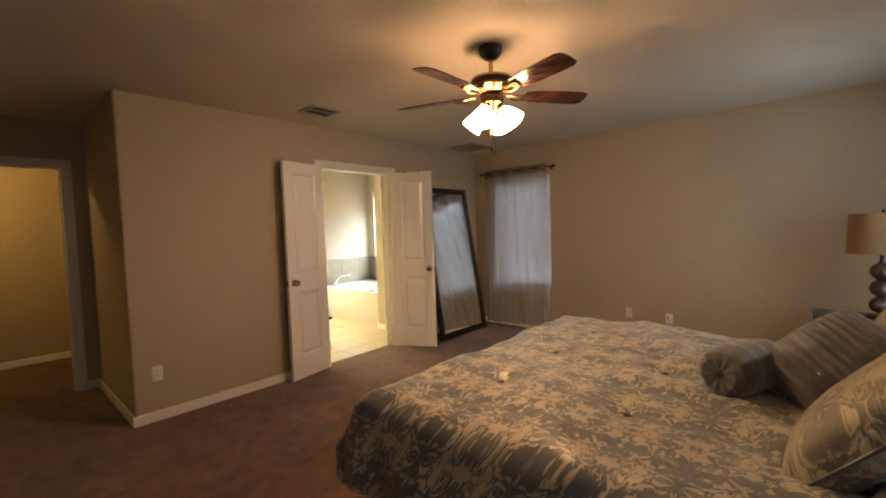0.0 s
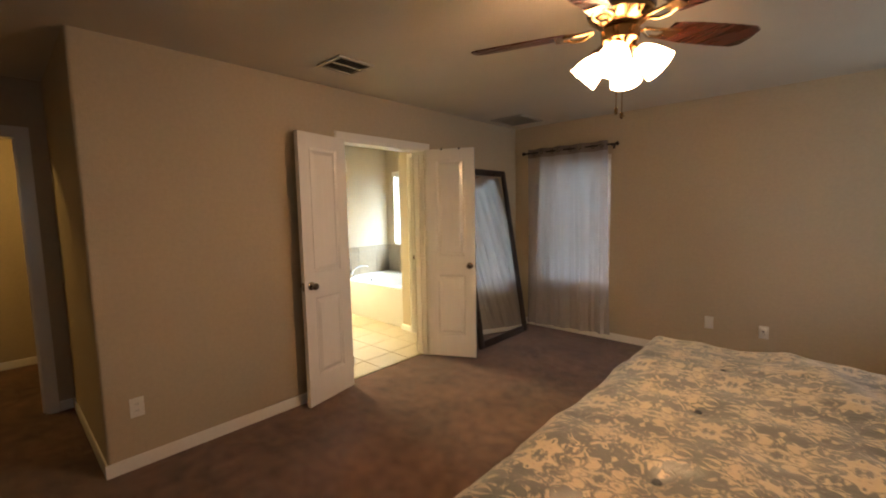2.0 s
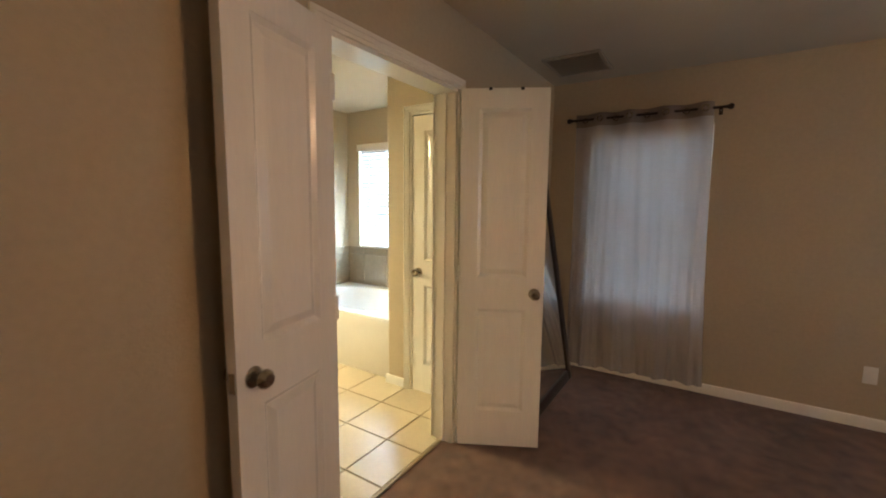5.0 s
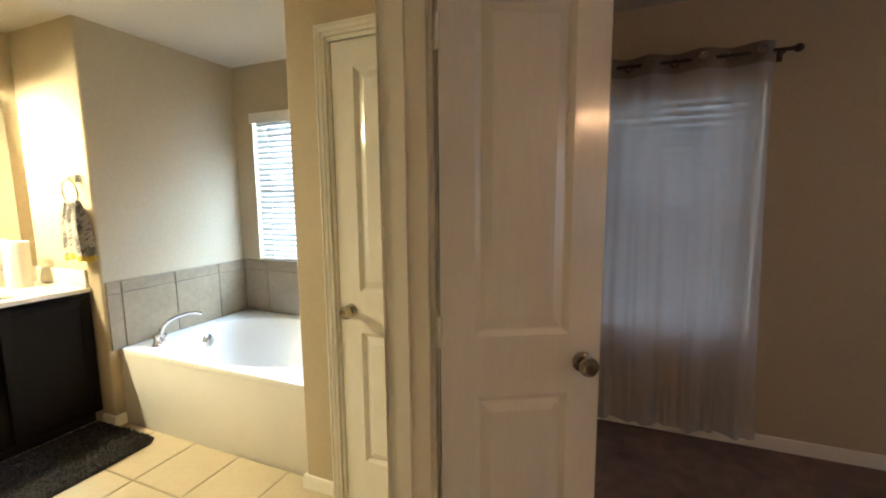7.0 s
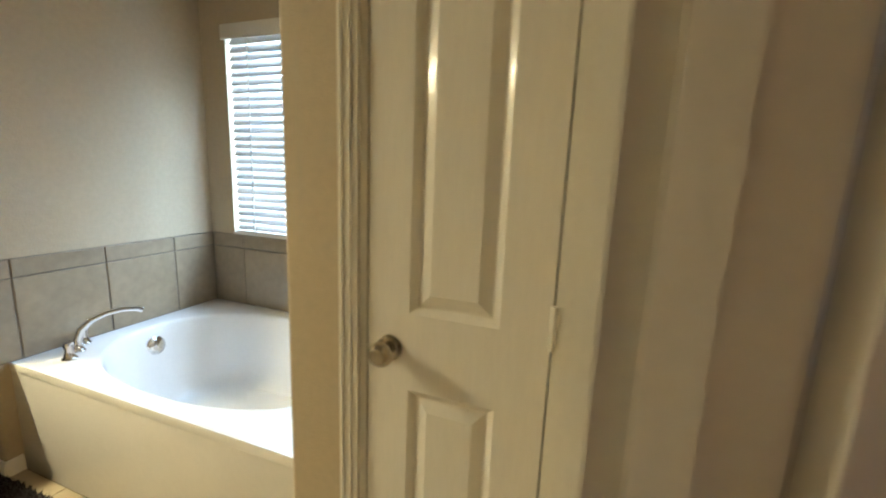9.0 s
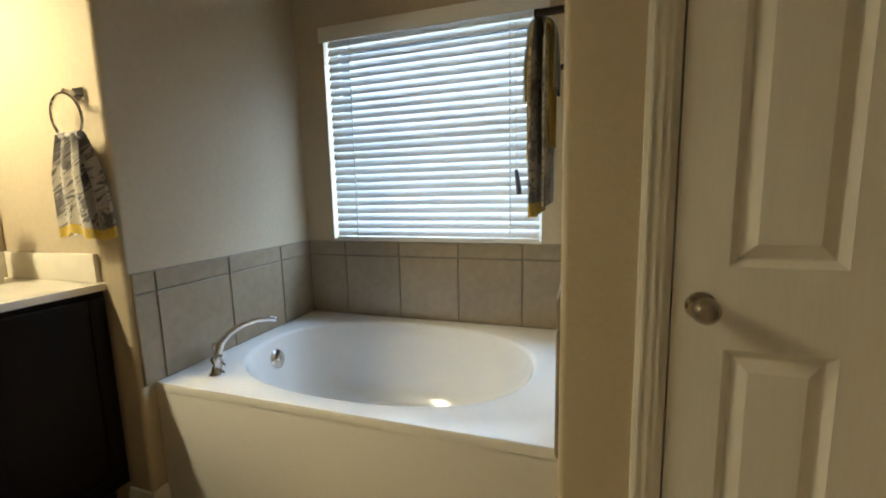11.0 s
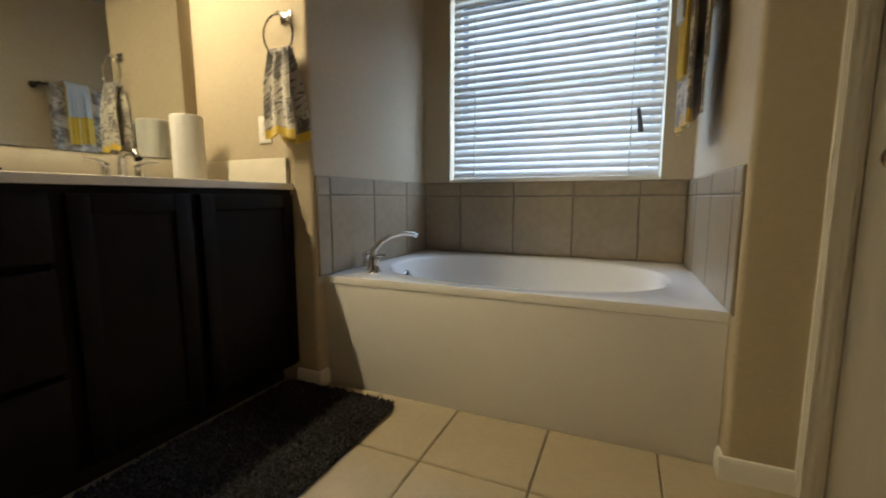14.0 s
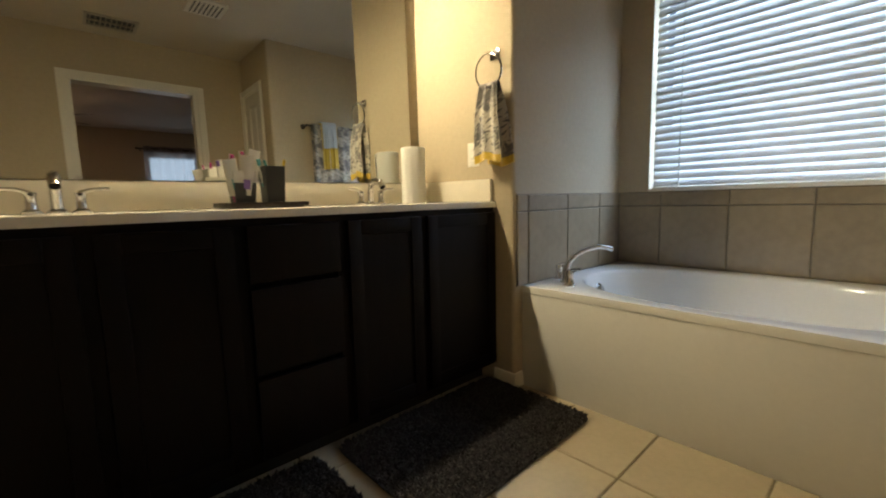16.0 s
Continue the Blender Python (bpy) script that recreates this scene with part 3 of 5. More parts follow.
def blind(name, label, x0, x1, z0, z1, y, pitch, tilt, valance):
    """Horizontal two-inch blind with valance, ladders, tilt wand and bottom rail."""
    b = empty(name, label, "blind", pose((x0 + x1) / 2, y, z1))
    w = (x1 - x0) / 2
    part("head_rail", box(-w, w, -0.02, 0.02, -0.045, 0), WPLAST, b)
    if valance:
        part("valance", box(-w - 0.042, w + 0.042, -0.034, -0.022, -0.065, 0.012), WPLAST, b, bevel=0.004)
    h = z1 - z0
    n = round((h - 0.068) / pitch)
    pitch = (h - 0.068) / n
    me = None
    for i in range(n):
        z = -0.047 - pitch * (i + 0.5)
        if me is None:
            def slat(u, v):
                q = (v - 0.5) * 0.05
                c = 0.004 * (1 - (2 * v - 1) ** 2)
                a = radians(tilt)
                return (w * (2 * u - 1), q * math.cos(a) - c * math.sin(a), q * math.sin(a) + c * math.cos(a))
            s = part("slat", sheet(1, 4, slat, 0.0028), BLIND, b)
            me = s.data
        else:
            s = new("slat", me)
            s.parent = b
        s.location = (0, 0, z)
        s.rotation_euler = (radians(random.uniform(-2.5, 2.5)), radians(random.uniform(-0.12, 0.12)), 0)
    part("bottom_rail", box(-w, w, -0.024, 0.024, -h, -h + 0.018), WPLAST, b, bevel=0.004)
    for x in (-w + 0.14, w - 0.14):
        bm = tube([(x, -0.027, -0.03), (x, -0.027, -h + 0.01)], 0.0032, 6)
        tube([(x, 0.027, -0.03), (x, 0.027, -h + 0.01)], 0.0032, 6, bm)
        part("ladder_cord", bm, WPLAST, b)
    return b


bb = blind("bath_blind", "white faux-wood blind over the tub window, slats tilted", TW0 + 0.02, TW1 - 0.012, TWS + 0.004, 2.061, BWIN + 0.022, 0.0435, 60, True)
blind("bedroom_blind", "white blind behind the sheer curtain, slats closed", BW0 + 0.01, BW1 - 0.01, BWS + 0.014, BWT - 0.002, WIN + 0.035, 0.0435, 68, False)
blind_tag = part("tilt_wand", tube([(0.46, -0.04, -0.78), (0.475, -0.045, -0.90)], [0.009, 0.014], 8), mat("grey_tassel", (0.10, 0.10, 0.11), 0.5), bb, "grey cord tassel")
part("pull_cord", tube([(0.455, -0.030, -0.05), (0.46, -0.037, -0.78)], 0.0015, 6), WPLAST, bb)

# ---------------------------------------------------------------- outdoors
tagged(link("ground", box(-300, 300, -300, 300, -0.5, -0.252), LAWN), "dull green lawn around the house", "ground", kind="structure")

# ================================================================ bedroom things
def ceiling_fan(x, y):
    f = empty("ceiling_fan", "brass and mahogany ceiling fan with lit opal shades", "ceiling fan", pose(x, y, H))
    part("canopy", lathe([(0, 0), (0.068, 0), (0.072, -0.012), (0.062, -0.045), (0.035, -0.07), (0.018, -0.075), (0, -0.075)], 28), BRONZE, f, "dark bronze canopy")
    part("down_rod", lathe([(0.013, -0.07), (0.013, -0.20)], 14), BRASS, f)
    part("motor_housing", lathe([(0.02, -0.160), (0.075, -0.166), (0.118, -0.182), (0.122, -0.21), (0.118, -0.240), (0.09, -0.262), (0.07, -0.274), (0.0, -0.276)], 36), BRASS, f)
    part("motor_band", lathe([(0.1225, -0.196), (0.125, -0.20), (0.125, -0.222), (0.122, -0.226)], 36), BRONZE, f)
    part("light_kit", lathe([(0.05, -0.274), (0.072, -0.29), (0.070, -0.33), (0.045, -0.36), (0.02, -0.38), (0, -0.385)], 28), BRASS, f)
    for i in range(5):
        a = 54 + 72 * i
        m = pose(0, 0, -0.275, 0, 0, a)
        arm = bmesh.new()
        for s in (-1, 1):
            tube([(0.10, 0.008 * s, 0), (0.14, 0.03 * s, -0.012), (0.18, 0.034 * s, -0.012), (0.215, 0.02 * s, -0.006)], 0.007, 8, arm)
        box(0.19, 0.25, -0.035, 0.035, -0.010, -0.004, arm)
        arm.transform(m)
        part("blade_iron", arm, BRASS, f)
        out = [(0.205, -0.05), (0.30, -0.062), (0.50, -0.068), (0.57, -0.066), (0.60, -0.05), (0.607, 0), (0.60, 0.05), (0.57, 0.066), (0.50, 0.068), (0.30, 0.062), (0.205, 0.05)]
        bl = prism(out, -0.003, 0.003)
        bl.transform(m @ pose(0, 0, 0.0, -12))
        part("blade", bl, MAHOG, f, "reddish-brown wooden blade", bevel=0.0015)
    for i in range(4):
        m = pose(0, 0, -0.345, 0, 0, 10 + 90 * i) @ pose(0.042, 0, 0, 0, 136, 0) @ Matrix.Scale(0.88, 4)
        part("lamp_arm", lathe([(0.012, -0.01), (0.012, 0.03), (0.026, 0.034), (0.027, 0.05), (0, 0.05)], 16, m), BRASS, f)
        part("glass_shade", lathe([(0.024, 0.04), (0.034, 0.052), (0.052, 0.085), (0.062, 0.12), (0.066, 0.15), (0.070, 0.165), (0.067, 0.165), (0.061, 0.145), (0.059, 0.12), (0.049, 0.085), (0.032, 0.055)], 24, m), OPAL, f, "opal glass bell shade")
        part("bulb", lathe([(0, 0.05), (0.014, 0.055), (0.018, 0.075), (0.029, 0.10), (0.030, 0.118), (0.020, 0.136), (0, 0.142)], 16, m), GLOW_FAN, f, "lit bulb")
    for dx, l in ((0.01, 0.595), (-0.012, 0.575)):
        ch = tube([(dx, 0.004, -0.38), (dx, 0.004, -l)], 0.0022, 6)
        part("pull_chain", lathe([(0, 0), (0.006, -0.004), (0.008, -0.016), (0.004, -0.028), (0, -0.03)], 10, pose(dx, 0.004, -l), ch), BRASS, f)
    return f


BRASS = mat("antique_brass", (0.42, 0.27, 0.13), 0.22, metal=1, var=0.08)
ceiling_fan(-1.43, 2.24)


def leaning_mirror():
    top, foot = Vector((-3.690, 0, 1.915)), Vector((-3.375, 0, 0.0))
    L = (top - foot).length
    lean = math.degrees(math.atan2(foot.x - top.x, top.z))
    y0, y1 = 3.875, 4.80
    w = y1 - y0
    g = empty("leaning_mirror", "tall dark-framed floor mirror leaning on the wall", "mirror", pose(-3.375, (y0 + y1) / 2, 0, 0, -lean, 0))
    fw = 0.075
    for nm, a0, a1, z0, z1 in (("frame_side", -w / 2, -w / 2 + fw, 0, L), ("frame_side", w / 2 - fw, w / 2, 0, L), ("frame_rail", -w / 2 + fw, w / 2 - fw, 0, fw),
                               ("frame_rail", -w / 2 + fw, w / 2 - fw, L - fw, L)):
        part(nm, box(-0.03, 0.0, a0, a1, z0, z1), DARKWOOD, g, bevel=0.006)
    part("mirror_glass", box(-0.020, -0.012, -w / 2 + fw, w / 2 - fw, fw, L - fw), MIRROR, g, "silvered mirror glass", smooth=False)
    part("backing", box(-0.028, -0.0205, -w / 2 + fw, w / 2 - fw, fw, L - fw), DARKWOOD, g)


leaning_mirror()


def curtain(base):
    zr = 2.118
    r = empty("curtain_rod", "dark bronze curtain rod with ball finials", "curtain rod", base @ pose(0, 0, zr))
    part("rod", tube([(-0.53, 0, 0), (0.53, 0, 0)], 0.0095, 14), BRONZE, r)
    for s in (-1, 1):
        part("finial", lathe([(0.0095, 0), (0.013, 0.004), (0.010, 0.010), (0.019, 0.022), (0.022, 0.034), (0.015, 0.048), (0, 0.052)], 16, pose(s * 0.525, 0, 0, 0, 90 * s)), BRONZE, r)
        bk = tube([(s * 0.50, 0, -0.012), (s * 0.50, 0.04, -0.012), (s * 0.50, 0.072, -0.012)], 0.006, 8)
        box(s * 0.50 - 0.012, s * 0.50 + 0.012, 0.069, 0.0745, -0.04, 0.016, bk)
        part("bracket", bk, BRONZE, r)
    c = empty("curtain", "sheer white grommet curtain hanging over the window", "curtain", base)
    x0, x1, folds = -0.50, 0.455, 4.0

    def cloth(u, v):
        z = zr + 0.045 - v * (zr + 0.045 - 0.075 + 0.035 * (1 - u))
        sp = 1 + 0.10 * v
        x = x0 - 0.02 * v + (x1 - x0 + 0.09 * v) * u + 0.012 * math.sin(9 * u + 3 * v)
        a = 0.030 * (1 - 0.35 * v) * math.sin(2 * math.pi * folds * u)
        a += 0.014 * v * math.sin(2 * math.pi * 9.3 * u + 2.2 * v) + 0.007 * v * math.sin(2 * math.pi * 17 * u + 1.3)
        return (x, a * sp, z)

    hv = 0.048
    part("header", sheet(160, 4, lambda u, v: cloth(u, v * hv)), CURT_TOP, c, "taupe curtain header band")
    part("sheer", sheet(200, 60, lambda u, v: cloth(u, hv + v * (1 - hv))), SHEER, c)
    for i in range(8):
        u = (i + 0.5) / 8
        p = Vector(cloth(u, 0.021))
        d = (Vector(cloth(u + 0.004, 0.021)) - Vector(cloth(u - 0.004, 0.021))).normalized()
        pts = [p + 0.021 * (math.cos(2 * math.pi * k / 20) * d + math.sin(2 * math.pi * k / 20) * Vector((0, 0, 1))) for k in range(20)]
        part("grommet", tube(pts, 0.0055, 8, closed=True), NICKEL, c, "metal grommet ring")


curtain(pose(-2.98, 4.98, 0))
curtain(pose(0.605, 4.0, 0, 0, 0, -90))


def vent(name, label, x0, x1, y0, y1, z, slats, along, cols=1, back=None):
    v = empty(name, label, "vent", pose((x0 + x1) / 2, (y0 + y1) / 2, z))
    w, d = (x1 - x0) / 2, (y1 - y0) / 2
    # flat sheet, black by default, in place of the shaded duct above
    part("backing", box(-w + 0.012, w - 0.012, -d + 0.012, d - 0.012, -0.003, -0.0005), back or BLACK, v)
    bm = box(-w, w, -d, -d + 0.022, -0.012, 0)
    box(-w, w, d - 0.022, d, -0.012, 0, bm), box(-w, -w + 0.022, -d + 0.022, d - 0.022, -0.012, 0, bm), box(w - 0.022, w, -d + 0.022, d - 0.022, -0.012, 0, bm)
    for c in range(1, cols):
        if along == "x":
            q = -w + 2 * w * c / cols
            box(q - 0.006, q + 0.006, -d + 0.022, d - 0.022, -0.011, -0.001, bm)
        else:
            q = -d + 2 * d * c / cols
            box(-w + 0.022, w - 0.022, q - 0.006, q + 0.006, -0.011, -0.001, bm)
    part("frame", bm, VENTP, v)
    span = (d if along == "x" else w) - 0.022
    for i in range(slats):
        q = -span + 2 * span * (i + 0.5) / slats
        if along == "x":
            s = box(-w + 0.022, w - 0.022, -0.005, 0.005, -0.001, 0.0005)
            s.transform(pose(0, q, -0.007, 40))
        else:
            s = box(-0.005, 0.005, -d + 0.022, d - 0.022, -0.001, 0.0005)
            s.transform(pose(q, 0, -0.007, 0, 40))
        part("slat", s, VENTP, v)
    return v


VENTP = mat("vent_enamel", (0.44, 0.405, 0.34), 0.5, var=0.1)
vent("supply_vent", "tan metal ceiling register beside the wall", -3.335, -3.07, 2.07, 2.345, H, 9, "x", cols=2)
vent("return_vent", "tan metal return grille near the window", -3.57, -3.17, 4.34, 4.78, H, 16, "x", back=VENTP)
vent("bath_vent", "metal ceiling register in the bathroom", -4.30, -4.05, 2.62, 2.96, HB, 9, "x", cols=2)


def exhaust_fan():
    e = empty("exhaust_fan", "white square bathroom exhaust fan cover", "exhaust fan", pose(-4.90, 3.30, HB))
    part("cover", box(-0.13, 0.13, -0.13, 0.13, -0.022, 0), WPLAST, e, bevel=0.01)
    # black strips on the solid cover give the shade of open slots
    for i in range(7):
        part("slot", box(-0.10, 0.10, -0.095 + 0.03 * i, -0.085 + 0.03 * i, -0.0235, -0.0215), BLACK, e)


exhaust_fan()


def smoke_alarm():
    s = empty("smoke_alarm", "round white smoke alarm on the ceiling", "smoke alarm", pose(-4.29, 0.22, H))
    part("body", lathe([(0, -0.034), (0.045, -0.034), (0.058, -0.026), (0.064, -0.008), (0.066, 0), (0, 0)], 28), WPLAST, s)
    part("grille", lathe([(0.030, -0.0345), (0.032, -0.0365), (0.040, -0.0365), (0.042, -0.0345)], 28), WPLAST, s)


smoke_alarm()


def wall_plate(name, label, cat, m, kind="outlet", gangs=1):
    """Plate in the x-z plane, facing -y."""
    p = empty(name, label, cat, m)
    w = 0.035 + 0.023 * (gangs - 1)
    part("plate", box(-w, w, -0.006, 0, -0.057, 0.057), WPLAST, p, bevel=0.003)
    for g in range(gangs):
        gx = (g - (gangs - 1) / 2) * 0.046
        if kind == "outlet":
            for z in (-0.02, 0.02):
                s = part("socket", lathe([(0, 0.0022), (0.0145, 0.0022), (0.016, 0.0)], 18, pose(gx, -0.006, z, 90)), WPLAST, p)
                part("slots", box(gx - 0.007, gx - 0.005, -0.0086, -0.008, z - 0.004, z + 0.006, box(gx + 0.005, gx + 0.007, -0.0086, -0.008, z - 0.004, z + 0.006)), BLACK, s)
        elif kind == "switch":
            part("toggle", box(-0.005, 0.005, -0.020, 0, -0.006, 0.006), WPLAST, p, bevel=0.002).matrix_local = pose(gx, -0.005, 0, 25)
        else:
            part("jack", box(gx - 0.009, gx + 0.009, -0.008, -0.005, -0.009, 0.009), WPLAST, p)
    return p


wall_plate("wall_outlet", "white duplex outlet plate on the tan wall", "outlet", pose(DW, 1.01, 0.362, 0, 0, 90))
wall_plate("wall_outlet", "white duplex outlet near the bed, plug in it", "outlet", pose(-1.145, WIN, 0.335))
wall_plate("cable_plate", "white cable jack plate low on the wall", "wall plate", pose(-1.56, WIN, 0.355), "jack")
wall_plate("wall_outlet", "white outlet plate beside the towel ring", "outlet", pose(-6.29, STUB, 1.115))
wall_plate("light_switch", "white triple switch plate by the door casing", "switch", pose(DWB, 3.62, 1.334, 0, 0, -90), "switch", 3)
plug = empty("plug_adapter", "small white plug with dark port in the outlet", "plug", pose(-1.145, WIN - 0.0085, 0.355))
part("body", box(-0.016, 0.016, -0.035, 0, -0.02, 0.02), WPLAST, plug, bevel=0.004)
part("port", box(-0.006, 0.006, -0.0362, -0.0352, -0.010, 0.004), BLACK, plug)


# ---------------------------------------------------------------- bed
def bed():
    X0, X1, Y0, Y1, Z = -1.635, 0.55, 1.30, 3.50, 0.60
    b = empty("bed", "wide bed on a dark frame with a damask comforter", "bed", pose(0, 0, 0))
    part("bed_frame", box(-1.55, X1, 1.44, 3.42, 0.08, 0.30), DARKWOOD, b, "dark wooden bed frame", bevel=0.01)
    for x in (-1.50, 0.48):
        for y in (1.50, 3.36):
            part("leg", box(x - 0.03, x + 0.03, y - 0.03, y + 0.03, 0, 0.08), DARKWOOD, b)
    part("mattress", box(-1.54, X1 - 0.01, 1.45, 3.41, 0.305, 0.545), PALEBLUE, b, bevel=0.04)
    hb = part("headboard", box(X1 + 0.005, X1 + 0.06, 1.40, 3.46, 0.0, 1.10), DARKWOOD, b, "dark wooden headboard", bevel=0.015)
    part("rail", box(X1 - 0.002, X1 + 0.065, 1.38, 3.48, 1.10, 1.14), DARKWOOD, hb, bevel=0.01)

    def cloth(u, v):
        # distances run over the edge and down the three open sides
        drop = 0.40
        lx, ly = (X1 - X0), (Y1 - Y0)
        s = -drop + u * (lx + drop)
        t = -drop + v * (ly + 2 * drop)
        r = 0.13

        def edge(q):
            # q < r: rolls over the edge with radius r, then hangs
            if q >= r:
                return q, 0.0
            arc = (r - q) / r
            if arc <= math.pi / 2:
                return r - r * math.sin(arc), r - r * math.cos(arc)
            return 0.0 - 0.05 * min(1, (arc - math.pi / 2)), r + (arc - math.pi / 2) * r
        ex, dx = edge(s)
        t2 = min(t, ly - t)
        ey, dy = edge(t2)
        x = X0 + ex
        y = Y0 + ey if t < ly / 2 else Y1 - ey
        z = Z + 0.03 - max(dx, dy)
        p = Vector((x * 1.4, y * 1.4, 0))
        puff = 0.030 * noise.noise(p * 1.3 + Vector((0, 0, 3))) + 0.014 * noise.noise(p * 4) + 0.006 * noise.noise(p * 11)
        # tuft buttons pull the quilt down
        for bx in (-1.15, -0.55, 0.05):
            for by in (1.85, 2.43, 3.0):
                d2 = (x - bx) ** 2 + (y - by) ** 2
                puff += -0.026 * math.exp(-d2 / 0.006) + 0.010 * math.exp(-d2 / 0.06)
        # soft diagonal creases towards the pillows
        cr = math.sin(7.0 * x + 4.2 * y + 1.8 * noise.noise(p * 0.9))
        puff += 0.020 * max(0, cr) ** 3 * (1 if x > -0.9 else max(0, (x + 1.4) / 0.5))
        hang = max(dx, dy)
        if hang > 0.1:
            wob = 0.022 * math.sin(15 * (x if dy >= dx else y) + 3 * noise.noise(p)) * min(1, (hang - 0.1) / 0.2)
            if dy >= dx:
                y += -wob if t < ly / 2 else wob
            if dx >= dy:
                x -= wob
        zz = max(0.215 + 0.015 * math.sin(9 * x + 7 * y), z + puff * (1 if hang < 0.15 else 0.3))
        # the far foot corner hangs rounder
        return (x, y, zz)

    c = part("comforter", sheet(150, 170, cloth), COMF, b, "blue-grey and cream damask comforter")
    sol = c.modifiers.new("thickness", "SOLIDIFY")
    sol.thickness, sol.offset = 0.02, -1
    for bx in (-1.15, -0.55, 0.05):
        for by in (1.85, 2.43, 3.0):
            part("tuft", lathe([(0, 0.008), (0.012, 0.006), (0.016, 0), (0, -0.006)], 12, pose(bx, by, Z + 0.018)), SLATE, c)
    return b


bed()


def pillow(name, label, w, h, t, material, m, pinch=0.35, ribs=0, flange=0.0):
    """Stuffed cushion lying in the x-y plane."""
    p = empty(name, label, "pillow", m)

    def side(s):
        def f(u, v):
            a, b = 2 * u - 1, 2 * v - 1
            fa, fb = 1 - abs(a) ** 3.2, 1 - abs(b) ** 3.2
            th = t / 2 * (max(0, fa) * max(0, fb)) ** 0.45
            nx = w / 2 * a * (1 - 0.07 * b * b)
            ny = h / 2 * b * (1 - 0.07 * a * a)
            z = s * th * (1 + 0.10 * noise.noise(Vector((a * 1.7, b * 1.7, s + w * 7))))
            if ribs:
                z += s * 0.010 * abs(math.sin(math.pi * ribs * u)) * min(1, 3 * fa * fb)
            z += s * 0.006 * noise.noise(Vector((a * 5, b * 5, 2 * s))) * fa
            return (nx, ny, z)
        return f

    bm = sheet(44, 34, side(1))
    other = sheet(44, 34, side(-1))
    me = bpy.data.meshes.new("tmp")
    other.to_mesh(me)
    bm.from_mesh(me)
    other.free()
    bpy.data.meshes.remove(me)
    bmesh.ops.remove_doubles(bm, verts=bm.verts, dist=0.0008)
    part("cover", bm, material, p)
    if flange:
        pts = []
        for k in range(80):
            a = 2 * math.pi * k / 80
            c, s = math.cos(a), math.sin(a)
            q = max(abs(c), abs(s))
            a2, b2 = c / q, s / q
            pts.append((w / 2 * a2 * (1 - 0.07 * b2 * b2), h / 2 * b2 * (1 - 0.07 * a2 * a2), 0))
        part("piping", tube(pts, flange, 8, closed=True), SATIN, p)
    return p


pillow("throw_pillow", "grey satin ribbed throw pillow on the bed", 0.43, 0.37, 0.19, SATIN, pose(0.07, 2.42, 0.79, 38, -38, 22), ribs=13, flange=0.004)


def bolster():
    b = empty("neckroll_pillow", "grey satin neckroll with gathered ends on the bed", "pillow", pose(-0.225, 2.38, 0.735, 90, 0, -22))
    prof = [(0, -0.175), (0.03, -0.182), (0.07, -0.19), (0.098, -0.175), (0.112, -0.14)]
    prof += [(0.114 + 0.004 * math.sin(i * 2.1), -0.12 + 0.03 * i) for i in range(9)]
    prof += [(0.112, 0.14), (0.098, 0.175), (0.07, 0.19), (0.03, 0.182), (0, 0.175)]
    bm = lathe(prof, 40)
    for v in bm.verts:
        a = math.atan2(v.co.y, v.co.x)
        v.co *= 1 + 0.015 * math.sin(11 * a + 9 * v.co.z) + 0.05 * noise.noise(v.co * 9)
        v.co.y *= 0.94
    part("cover", bm, SATIN, b)
    for s in (-1, 1):
        part("button", lathe([(0, 0.012), (0.014, 0.008), (0.018, 0)], 14, pose(0, 0, s * 0.178, 0 if s > 0 else 180)), SLATE, b)


bolster()
pillow("pillow_sham", "gold and grey damask pillow sham against the headboard", 0.72, 0.52, 0.24, SHAMF, pose(0.20, 1.90, 0.84, 0, -50, -8), flange=0.005)
pillow("pillow_sham", "gold and grey damask pillow sham against the headboard", 0.72, 0.52, 0.22, SHAMF, pose(0.36, 2.98, 0.86, 0, -62, 4), flange=0.005)
pillow("bed_pillow", "slate-blue pillow lying flat behind the sham", 0.44, 0.60, 0.15, SLATE, pose(0.33, 1.66, 0.685, 0, -10, 0))


def nightstand():
    n = empty("nightstand", "dark wooden nightstand between bed and wall", "nightstand", pose(0.29, 4.50, 0))
    part("top", box(-0.29, 0.27, -0.27, 0.27, 0.585, 0.62), DARKWOOD, n, bevel=0.006)
    part("body", box(-0.26, 0.26, -0.25, 0.25, 0.10, 0.585), DARKWOOD, n, bevel=0.004)
    for i in range(2):
        d = part("drawer", box(-0.272, -0.262, -0.235, 0.235, 0.125 + 0.225 * i, 0.335 + 0.225 * i), DARKWOOD, n, bevel=0.004)
        part("handle", lathe([(0.006, 0), (0.006, 0.012), (0.014, 0.018), (0.012, 0.026), (0, 0.028)], 14, pose(-0.272, 0, 0.23 + 0.225 * i, 0, -90)), NICKEL, d)
    for x in (-0.23, 0.23):
        for y in (-0.22, 0.22):
            part("leg", box(x - 0.025, x + 0.025, y - 0.025, y + 0.025, 0, 0.10), DARKWOOD, n)


nightstand()


